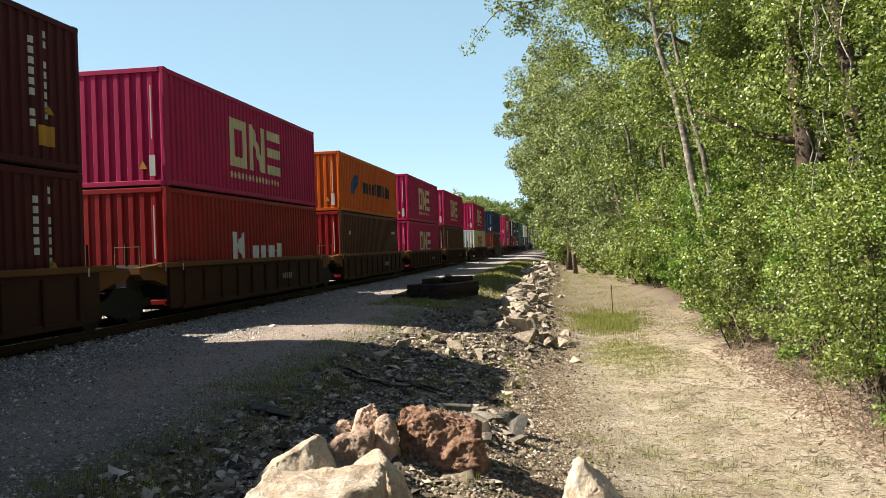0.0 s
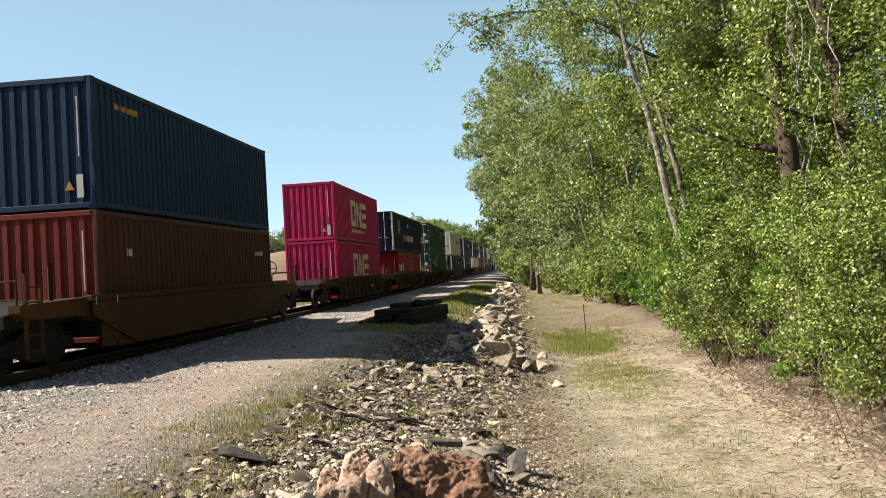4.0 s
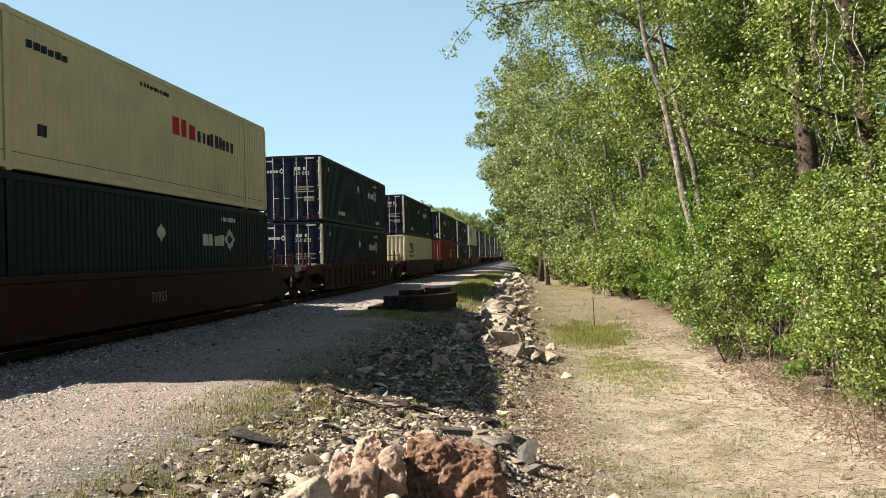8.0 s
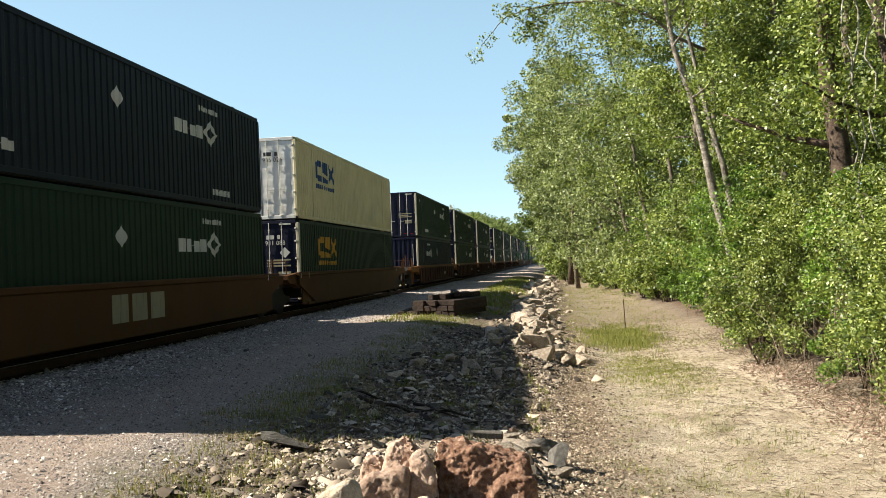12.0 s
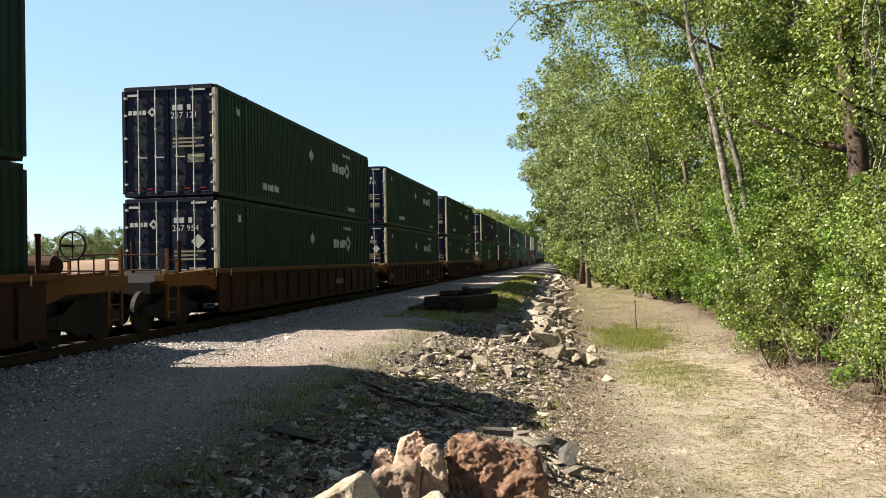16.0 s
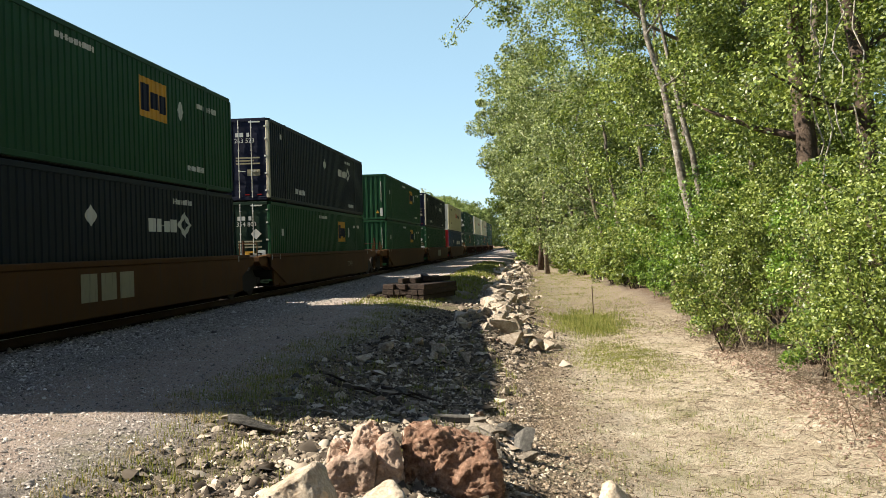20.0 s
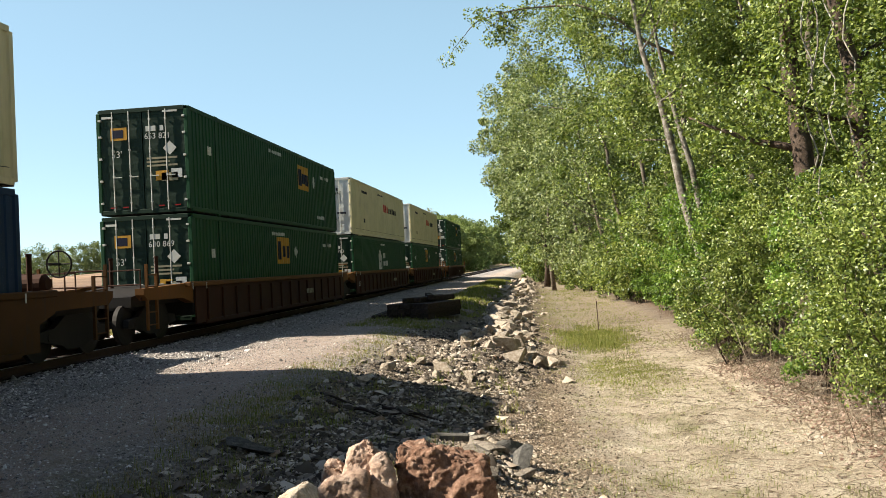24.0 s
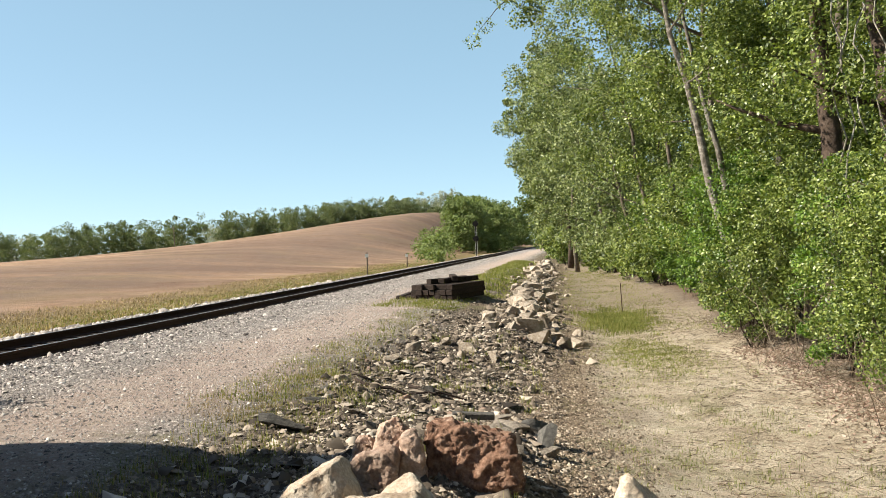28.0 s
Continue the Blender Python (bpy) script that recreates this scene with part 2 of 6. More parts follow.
# ---- mesh helpers ----
class Shape:
    """Collects faces and turns them into a mesh."""
    def __init__(self):
        self.v, self.f, self.smooth = [], [], False

    def box(self, x0, y0, z0, x1, y1, z1, c=0.0):
        n = len(self.v)
        if c <= 0:
            self.v += [(x, y, z) for z in (z0, z1) for y in (y0, y1) for x in (x0, x1)]
            self.f += [tuple(n + i for i in q) for q in ((0, 2, 3, 1), (4, 5, 7, 6), (0, 1, 5, 4), (2, 6, 7, 3), (0, 4, 6, 2), (1, 3, 7, 5))]
            return self
        b = bmesh.new()
        bmesh.ops.create_cube(b, size=1.0, matrix=Matrix.LocRotScale(((x0 + x1) / 2, (y0 + y1) / 2, (z0 + z1) / 2), None, (x1 - x0, y1 - y0, z1 - z0)))
        bmesh.ops.bevel(b, geom=b.edges[:], offset=c, segments=1, affect="EDGES")
        b.verts.index_update()
        self.v += [tuple(p.co) for p in b.verts]
        self.f += [tuple(n + p.index for p in q.verts) for q in b.faces]
        b.free()
        return self

    def tube(self, pts, radii, n=8, caps=True):
        pts = [Vector(p) for p in pts]
        if not hasattr(radii, "__len__"):
            radii = [radii] * len(pts)
        first = len(self.v)
        side = None
        for i, (p, r) in enumerate(zip(pts, radii)):
            d = (pts[min(i + 1, len(pts) - 1)] - pts[max(i - 1, 0)]).normalized()
            if side is None:
                side = d.orthogonal().normalized()
            side = (side - d * side.dot(d)).normalized()
            up = d.cross(side)
            for k in range(n):
                a = 2 * math.pi * k / n
                self.v.append(tuple(p + r * (math.cos(a) * side + math.sin(a) * up)))
        for i in range(len(pts) - 1):
            for k in range(n):
                a, b2 = first + i * n + k, first + i * n + (k + 1) % n
                self.f.append((a, b2, b2 + n, a + n))
        if caps:
            self.f.append(tuple(first + k for k in reversed(range(n))))
            self.f.append(tuple(first + (len(pts) - 1) * n + k for k in range(n)))
        return self

    def prism(self, poly, x0, x1):
        """A polygon in (y, z) drawn out along x."""
        n, k = len(self.v), len(poly)
        self.v += [(x0, y, z) for y, z in poly] + [(x1, y, z) for y, z in poly]
        self.f.append(tuple(n + i for i in reversed(range(k))))
        self.f.append(tuple(n + k + i for i in range(k)))
        self.f += [(n + i, n + (i + 1) % k, n + k + (i + 1) % k, n + k + i) for i in range(k)]
        return self

    def mesh(self, name, smooth=False):
        me = bpy.data.meshes.new(name)
        me.from_pydata(self.v, [], self.f)
        me.materials.append(None)
        if smooth:
            me.polygons.foreach_set("use_smooth", [True] * len(me.polygons))
        me.update()
        return me


def array_mesh(name, verts, quads, smooth=False):
    """A mesh from arrays of points and of faces with as many corners each."""
    me = bpy.data.meshes.new(name)
    k = quads.shape[1]
    me.vertices.add(len(verts))
    me.vertices.foreach_set("co", np.ascontiguousarray(verts, dtype=np.float32).ravel())
    me.loops.add(quads.size)
    me.loops.foreach_set("vertex_index", np.ascontiguousarray(quads, dtype=np.int32).ravel())
    me.polygons.add(len(quads))
    me.polygons.foreach_set("loop_start", np.arange(0, quads.size, k, dtype=np.int32))
    if smooth:
        me.polygons.foreach_set("use_smooth", np.ones(len(quads), dtype=bool))
    me.materials.append(None)
    me.update()
    me.validate()
    return me


def part(name, me, material, parent=None, label="", m=None):
    """Links a mesh, or a Shape, as one object under a thing or a part."""
    if isinstance(me, Shape):
        me = me.mesh(name)
    ob = new(name, me)
    ob.material_slots[0].link = "OBJECT"
    ob.material_slots[0].material = material
    if parent:
        ob.parent = parent
    if m is not None:
        ob.matrix_basis = m
    if label:
        ob["label"] = label
    return ob


def thing(name, label, category, group="", m=None, kind=""):
    ob = new(name)
    ob.empty_display_size = 0.2
    if m is not None:
        ob.matrix_basis = m
    return tagged(ob, label, category, group, kind)


def text_mesh(text, size, align="CENTER"):
    """Letters as a flat mesh in the plane (y, z), facing +x."""
    cu = bpy.data.curves.new("lettering", "FONT")
    cu.body, cu.size, cu.align_x, cu.align_y, cu.resolution_u = text, size, align, "CENTER", 2
    ob = bpy.data.objects.new("lettering", cu)
    scene.collection.objects.link(ob)
    me = bpy.data.meshes.new_from_object(ob.evaluated_get(bpy.context.evaluated_depsgraph_get()))
    bpy.data.objects.remove(ob)
    bpy.data.curves.remove(cu)
    me.transform(Matrix(((0, 0, 1, 0), (1, 0, 0, 0), (0, 1, 0, 0), (0, 0, 0, 1))))
    me.materials.clear()
    me.materials.append(None)
    return me


def smoothstep(a, b, x):
    u = np.clip((np.asarray(x, float) - a) / (b - a), 0, 1)
    return u * u * (3 - 2 * u)


def wave(x, y, seed, scale):
    """Cheap smooth noise in -1..1 from a few sines."""
    r = np.random.RandomState(seed)
    out = 0
    for k in range(5):
        a, p, q = r.uniform(0, 2 * math.pi, 3)
        s = scale * r.uniform(0.6, 1.9)
        out = out + np.sin((x * math.cos(a) + y * math.sin(a)) / s * 2 * math.pi + p) / 5 * 1.6
    return out


# ---- ground ----
PROFILE_X = np.array([-60, -40, -20, -11, -8, -4.2, -3.0, -1.9, -1.5, -1.15, -0.95, 0.95, 1.15, 1.5, 2.0, 3.0, 4.5, 6.0, 6.8, 7.6, 8.6, 9.6, 10.4, 12.0, 14.0, 15.5, 18, 24, 60])
PROFILE_Z = np.array([-.2, -.5, -.75, -.80, -.78, -.46, -.30, -.23, -.18, -.155, -.20, -.20, -.155, -.18, -.22, -.24, -.25, -.27, -.36, -.50, -.72, -.96, -1.08, -1.15, -1.10, -.95, -.7, -.4, .6])


def ground_height(x, y):
    x, y = np.asarray(x, float), np.asarray(y, float)
    z = np.interp(x, PROFILE_X, PROFILE_Z)
    # heap of debris on which the viewer stands, at the edge of the service road
    near = 1 - smoothstep(7.5, 12.5, y)
    z = z + near * 0.52 * np.exp(-((x - 9.55) / 1.5) ** 2)
    z = z + 0.40 * np.exp(-((x - 10.3) / 1.3) ** 2 - ((y - 0) / 2.6) ** 2)
    # line of dumped stone further on
    z = z + smoothstep(15.5, 20, y) * (1 - smoothstep(85, 95, y)) * 0.30 * np.exp(-((x - 9.2) / 0.8) ** 2)
    # grassy hump beside the road
    z = z + 0.16 * np.exp(-((x - 7.0) / 0.9) ** 2) * smoothstep(24, 40, y) * (1 - smoothstep(60, 80, y))
    # the field climbs to a hill beyond the track
    far = np.maximum(0, -x - 9)
    hill = 17.5 * np.exp(-((x + 30) / 88.0) ** 2 - ((y - 370) / 170.0) ** 2)
    z = z + hill * smoothstep(9, 45, -x)
    z = z + 0.6 * smoothstep(25, 160, -x)
    side = smoothstep(18, 60, x)
    z = z + side * 1.5
    rough = (smoothstep(6.2, 7.2, x) * (1 - smoothstep(9.8, 10.8, x))) * (1 - smoothstep(60, 120, np.abs(y)))
    z = z + 0.045 * rough * wave(x, y, 3, 0.9) + 0.03 * rough * wave(x, y, 4, 0.35)
    path = smoothstep(10, 11, x) * (1 - smoothstep(30, 60, x))
    z = z + path * (0.035 * wave(x, y, 5, 2.6) + 0.012 * wave(x, y, 6, 0.5))
    road = smoothstep(1.6, 2.2, x) * (1 - smoothstep(6, 7, x))
    z = z + road * (0.018 * wave(x, y, 7, 2.2) + 0.008 * wave(x, y, 8, 0.5))
    left = smoothstep(3, 9, -x)
    z = z + left * 0.10 * wave(x, y, 9, 14)
    return z


def ground():
    xs = np.unique(np.concatenate([np.linspace(-3000, -160, 24), np.arange(-150, -20, 6), np.arange(-20, -4, 0.8), np.arange(-4, 1.5, 0.25), np.arange(1.5, 16, 0.11), np.arange(16, 30, 1.0), np.linspace(32, 120, 16), np.linspace(200, 3000, 14)]).round(3))
    ys = np.unique(np.concatenate([np.linspace(-2500, -60, 14), np.arange(-50, 2, 2.0), np.arange(2, 26, 0.11), np.arange(26, 60, 0.4), np.arange(60, 140, 2.5), np.arange(140, 620, 12.0), np.linspace(640, 3500, 20)]).round(3))
    gx, gy = np.meshgrid(xs, ys)
    gz = ground_height(gx, gy)
    nx, ny = len(xs), len(ys)
    i = (np.arange(ny - 1)[:, None] * nx + np.arange(nx - 1)[None, :]).ravel()
    me = array_mesh("ground", np.stack([gx, gy, gz], -1).reshape(-1, 3), np.stack([i, i + 1, i + 1 + nx, i + nx], 1), True)
    ob = part("ground", me, ground_material())
    return tagged(ob, "ground of gravel road, sandy track, rubble and a bare tan field", "ground", kind="structure")


def ground_material():
    m, t, b = mat_base("ground_soil", 0.95, 0.0, 0.15)
    pos = t.nodes.new("ShaderNodeNewGeometry").outputs["Position"]
    sep = t.nodes.new("ShaderNodeSeparateXYZ")
    wob = node(t, "ShaderNodeTexNoise", Scale=0.55, Detail=5.0, Roughness=0.65)
    t.links.new(pos, wob.inputs["Vector"])
    t.links.new(pos, sep.inputs[0])

    def math_node(op, a, c):
        n = t.nodes.new("ShaderNodeMath")
        n.operation = op
        for k, v in ((0, a), (1, c)):
            if hasattr(v, "is_linked"):
                t.links.new(v, n.inputs[k])
            else:
                n.inputs[k].default_value = v
        return n.outputs[0]
    wx = math_node("ADD", sep.outputs[0], math_node("MULTIPLY", math_node("SUBTRACT", wob.outputs["Fac"], 0.5), 3.2))

    def band(a, c, d, e):
        lo = node(t, "ShaderNodeMapRange", **{"From Min": a, "From Max": c})
        hi = node(t, "ShaderNodeMapRange", **{"From Min": d, "From Max": e, "To Min": 1.0, "To Max": 0.0})
        t.links.new(wx, lo.inputs[0])
        t.links.new(wx, hi.inputs[0])
        return math_node("MULTIPLY", lo.outputs[0], hi.outputs[0])
    n1 = noise_of(t, pos, 1.3, 6, 0.7)
    n2 = noise_of(t, pos, 22.0, 4, 0.75)
    n3 = noise_of(t, pos, 0.22, 4, 0.6)
    grav = ramp(t, n2, [(0.3, (0.11, 0.095, 0.085)), (0.5, (0.285, 0.252, 0.23)), (0.72, (0.60, 0.55, 0.50))])
    sand = ramp(t, n1, [(0.3, (0.41, 0.33, 0.24)), (0.5, (0.62, 0.515, 0.39)), (0.72, (0.80, 0.695, 0.555))])
    sand = mix(t, ramp(t, n2, [(0.33, grey(0.5)), (0.52, grey(0.0))]), sand, (0.22, 0.16, 0.10))
    sand = mix(t, ramp(t, noise_of(t, pos, 90.0, 2, 0.6), [(0.45, grey(0.0)), (0.7, grey(0.3))]), sand, (0.17, 0.125, 0.08))
    crust = noise_of(t, coords(t, (0.8, 1.5, 1.0)), 3.4, 7, 0.78)
    sand = mix(t, ramp(t, crust, [(0.52, grey(0.0)), (0.64, grey(0.5))]), sand, (0.30, 0.235, 0.155))
    sand = mix(t, ramp(t, noise_of(t, coords(t, (0.7, 1.6, 1.0)), 11.0, 6, 0.8), [(0.56, grey(0.0)), (0.66, grey(0.6))]), sand, (0.17, 0.13, 0.09))
    roadc = mix(t, 0.55, grav, ramp(t, n1, [(0.3, (0.42, 0.295, 0.235)), (0.7, (0.62, 0.48, 0.395))]))
    rubble = ramp(t, n2, [(0.3, (0.06, 0.046, 0.034)), (0.55, (0.20, 0.155, 0.115)), (0.75, (0.40, 0.32, 0.245))])
    field = ramp(t, n3, [(0.3, (0.22, 0.138, 0.088)), (0.5, (0.30, 0.195, 0.128)), (0.7, (0.36, 0.25, 0.17))])
    field = mix(t, 1.0, field, ramp(t, noise_of(t, pos, 0.7, 6, 0.8), [(0.35, grey(0.74)), (0.65, grey(1.18))]), "MULTIPLY")
    mapb = coords(t, (0.006, 0.03, 0.03), "Object")
    field = mix(t, 1.0, field, ramp(t, noise_of(t, mapb, 3.0, 1.5, 0.5), [(0.34, (0.70, 0.66, 0.67)), (0.5, (0.95, 0.95, 0.95)), (0.66, (1.18, 1.15, 1.10))]), "MULTIPLY")
    field = mix(t, ramp(t, noise_of(t, pos, 0.05, 5, 0.65), [(0.5, grey(0.0)), (0.68, grey(0.45))]), field, (0.24, 0.20, 0.095))
    field = mix(t, math_node("MULTIPLY", band(-80, -50, -26, -16), ramp(t, n3, [(0.35, grey(0.2)), (0.6, grey(0.75))])), field, (0.155, 0.105, 0.08))
    straw = ramp(t, noise_of(t, pos, 3.0, 5, 0.7), [(0.3, (0.10, 0.08, 0.035)), (0.55, (0.22, 0.165, 0.07)), (0.75, (0.33, 0.26, 0.13))])
    litter = ramp(t, n2, [(0.3, (0.07, 0.045, 0.03)), (0.6, (0.22, 0.155, 0.11)), (0.8, (0.38, 0.30, 0.22))])
    c = mix(t, band(-400, -390, -10.5, -8.5), grav, field)
    c = mix(t, band(-17.0, -10.5, -6.0, -4.0), c, straw)
    c = mix(t, band(3.0, 4.2, 5.8, 6.8), c, roadc)
    c = mix(t, band(6.6, 7.4, 9.2, 9.9), c, rubble)
    scree = ramp(t, n2, [(0.3, (0.085, 0.062, 0.042)), (0.55, (0.23, 0.172, 0.12)), (0.75, (0.40, 0.32, 0.235))])
    c = mix(t, band(8.9, 9.6, 10.8, 12.0), c, scree)
    along = node(t, "ShaderNodeMapRange", **{"From Min": 19.0, "From Max": 34.0, "To Max": 0.85})
    t.links.new(sep.outputs[1], along.inputs[0])
    sand = mix(t, along.outputs[0], sand, ramp(t, n2, [(0.3, (0.10, 0.075, 0.05)), (0.55, (0.24, 0.185, 0.13)), (0.75, (0.38, 0.31, 0.22))]))
    c = mix(t, band(10.4, 11.9, 14.8, 15.8), c, sand)
    c = mix(t, band(14.6, 15.6, 300, 310), c, litter)
    g = ramp(t, noise_of(t, pos, 0.9, 5, 0.7), [(0.5, grey(0.0)), (0.68, grey(0.55))])
    c = mix(t, math_node("MULTIPLY", g, band(5.2, 6.2, 12.6, 13.6)), c, (0.16, 0.17, 0.06))
    # oil-darkened bed between the rails
    bed = ramp(t, math_node("ABSOLUTE", sep.outputs[0], 0.0), [(0.88, grey(0.88)), (1.0, grey(0.0))])
    c = mix(t, bed, c, ramp(t, n2, [(0.3, (0.022, 0.017, 0.014)), (0.7, (0.085, 0.068, 0.055))]))
    t.links.new(c, b.inputs["Base Color"])
    bump(t, b, noise_of(t, pos, 26.0, 6, 0.85), 1.0, 0.07)
    return m


ground()


# ---- track ----
def track():
    tr = thing("railway_track", "single railway track with rusty rails on dark ties in pale ballast", "railway track", kind="structure")
    prof = [(-0.075, -0.18), (0.075, -0.18), (0.075, -0.168), (0.012, -0.145), (0.012, -0.05), (0.036, -0.04), (0.036, -0.003), (0.028, 0.0), (-0.028, 0.0), (-0.036, -0.003), (-0.036, -0.04), (-0.012, -0.05), (-0.012, -0.145), (-0.075, -0.168)]
    for x in (-0.755, 0.755):
        s = Shape()
        k = len(prof)
        stops = [-60 + 8.0 * i for i in range(108)]
        for y in stops:
            s.v += [(a, y, z) for a, z in prof]
        for j in range(len(stops) - 1):
            s.f += [(j * k + i, j * k + (i + 1) % k, (j + 1) * k + (i + 1) % k, (j + 1) * k + i) for i in range(k)]
        rail = part("rail", s, RUST, tr, "rust-brown steel rail", pose(x, 0, 0))
        part("rail_head", Shape().box(-0.022, -60, 0.0, 0.022, 796, 0.004), STEEL, rail, "polished running surface")
    tie = Shape().box(-1.3, -0.115, -0.34, 1.3, 0.115, -0.165, 0.012).mesh("tie")
    r = random.Random(4)
    for i in range(260):
        part("tie", tie, TIE, tr, "", pose(r.uniform(-.03, .03), -8 + 0.53 * i, 0, 0, 0, r.uniform(-1, 1)))
    rest = Shape()
    for i in range(1230):
        y = -8 + 0.53 * (260 + i)
        rest.box(-1.3, y - 0.115, -0.3, 1.3, y + 0.115, -0.168)
    far = part("tie_row", rest, TIE, tr)
    far["kind"] = "stuff"


track()


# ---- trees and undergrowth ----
# the farthest trees: still paler, with thicker haze put into the leaf colour
LEAFHAZE = islands("haze_paled_foliage", [(0.0, (0.24, 0.26, 0.17)), (0.5, (0.30, 0.31, 0.21)), (1.0, (0.37, 0.37, 0.26))], 0.85, 0.15, (1.1, 1.15, 0.8))


LEAFLINE = islands("lineside_foliage", [(0.0, (0.125, 0.165, 0.052)), (0.5, (0.16, 0.198, 0.068)), (1.0, (0.205, 0.235, 0.09))], 0.75, 0.2, (1.2, 1.3, 0.6))


def leaf_array(centres, spread, count, size, seed, flat=0.75, small=False):
    """Small folded leaves scattered round centres; returns points and faces."""
    r = np.random.RandomState(seed)
    centres = np.asarray(centres, float)
    k = r.randint(0, len(centres), count)
    spread = np.broadcast_to(np.asarray(spread, float), (len(centres),))
    off = r.normal(size=(count, 3))
    off *= (r.uniform(0.25, 1.0, (count, 1)) ** 0.5) / np.maximum(1e-6, np.linalg.norm(off, axis=1, keepdims=True))
    off[:, 2] *= flat
    p = centres[k] + off * spread[k][:, None]
    n = r.normal(size=(count, 3)) * 0.75 + np.array([-0.35, -0.25, 0.55])
    n /= np.linalg.norm(n, axis=1, keepdims=True)
    a = np.cross(n, r.normal(size=(count, 3)))
    a /= np.linalg.norm(a, axis=1, keepdims=True)
    b = np.cross(n, a)
    s = (size * r.uniform(0.6, 1.35, count))[:, None]
    if small:
        v = np.stack([p - a * s * 0.7, p + a * s * 0.7 - b * s * 0.25, p + b * s * 0.75], 1).reshape(-1, 3)
        return v, np.arange(count * 3).reshape(-1, 3)
    v = np.stack([p - a * s * 0.62, p - b * s * 0.36 + n * s * 0.08, p + a * s * 0.62, p + b * s * 0.36 + n * s * 0.08], 1).reshape(-1, 3)
    f = np.arange(count * 4).reshape(-1, 4)
    return v, f


def limb_path(base, tip, sag, r, n=6, wob=0.12):
    base, tip = Vector(base), Vector(tip)
    ln = (tip - base).length
    pts = []
    for i in range(n + 1):
        u = i / n
        p = base.lerp(tip, u)
        p.z += sag * math.sin(math.pi * u)
        if 0 < i < n:
            p += Vector((r.uniform(-1, 1), r.uniform(-1, 1), r.uniform(-0.5, 0.5))) * wob * ln / n
        pts.append(p)
    return pts


def tree(x, y, height, radius, seed, leaves, size, crown_from=0.25, lean=(0, 0), bark=BARK, leaf=LEAF, trunk_r=0.16, bias=(0, 0), label="", clumps=60, fork=False, small=False):
    r = random.Random(seed)
    z0 = float(ground_height(x, y)) - 0.05
    t = thing("tree", label or "leafy spring tree with a slender grey trunk at the wood's edge", "tree", "trees of the wood", pose(x, y, z0))
    top = Vector((lean[0], lean[1], height * 0.93))
    stem = limb_path((0, 0, 0), top, 0, r, 9, 0.05 if fork else 0.10)
    radii = [trunk_r * (1.25 if i == 0 else 1) * (1 - 0.85 * i / 9) for i in range(10)]
    part("trunk", Shape().tube(stem, radii, 9).mesh("trunk", True), bark, t)
    if fork:
        st2 = limb_path((0.25, 0.3, 0), top + Vector((0.9, 0.8, -1)), 0, r, 9, 0.05)
        part("trunk", Shape().tube(st2, [0.8 * q for q in radii], 9).mesh("trunk", True), bark, t, "second stem")
    centres, spreads = [], []
    for i in range(8):
        u = r.uniform(crown_from, 0.9)
        p = stem[0].lerp(stem[-1], u)
        k = min(8, int(u * 9))
        p = stem[k].lerp(stem[k + 1], u * 9 - k)
        a = r.uniform(0, 2 * math.pi)
        ln = radius * r.uniform(0.6, 1.05) * (1.0 - 0.35 * u)
        tip = p + Vector((math.cos(a) * ln + bias[0] * r.random(), math.sin(a) * ln + bias[1] * r.random(), ln * r.uniform(0.15, 0.7)))
        lp = limb_path(p, tip, -0.05 * ln, r, 5)
        r0 = max(0.012, trunk_r * 0.42 * (1 - 0.7 * u))
        part("limb", Shape().tube(lp, [r0 * (1 - 0.8 * q / 5) for q in range(6)], 6).mesh("limb", True), bark, t)
        for q in lp[2:]:
            centres.append(q)
            spreads.append(radius * 0.20)
    while len(centres) < clumps:
        u = r.random() ** 0.8
        zc = height * (crown_from + (1.02 - crown_from) * u)
        rr = radius * math.sin(math.pi * (0.12 + 0.8 * u)) ** 0.7 * (0.45 + 0.6 * r.random())
        a = r.uniform(0, 2 * math.pi)
        c = stem[0].lerp(stem[-1], min(1, zc / height))
        centres.append(Vector((c.x + rr * math.cos(a) + bias[0] * u, c.y + rr * math.sin(a) + bias[1] * u, zc)))
        spreads.append(radius * r.uniform(0.10, 0.27))
    v, f = leaf_array(centres, spreads, leaves, size, seed, 0.75, small)
    part("crown", array_mesh("crown", v, f), leaf, t)
    return t


def shrub(x, y, height, radius, seed, leaves, size, leaf=LEAFB, label="bright green leafy shrub at the wood's edge"):
    r = random.Random(seed)
    z0 = float(ground_height(x, y)) - 0.03
    t = thing("shrub", label, "shrub", "undergrowth", pose(x, y, z0))
    centres, spreads = [], []
    for i in range(6):
        a = r.uniform(0, 2 * math.pi)
        tip = Vector((radius * 0.7 * math.cos(a), radius * 0.7 * math.sin(a), height * r.uniform(0.6, 0.95)))
        lp = limb_path((r.uniform(-.15, .15), r.uniform(-.15, .15), 0), tip, 0.1, r, 5, 0.3)
        part("stem", Shape().tube(lp, [0.022 * (1 - 0.8 * q / 5) for q in range(6)], 5).mesh("stem", True), DARKBARK, t)
        centres += lp[2:]
        spreads += [radius * 0.28] * 4
    for i in range(26):
        a, u = r.uniform(0, 2 * math.pi), r.random()
        rr = radius * (r.random() ** 0.5) * math.sin(math.pi * (0.2 + 0.72 * u)) ** 0.6
        centres.append(Vector((rr * math.cos(a), rr * math.sin(a), height * (0.08 + 0.92 * u))))
        spreads.append(radius * r.uniform(0.11, 0.26))
    v, f = leaf_array(centres, spreads, leaves, size, seed)
    part("foliage", array_mesh("foliage", v, f), leaf, t)
    return t


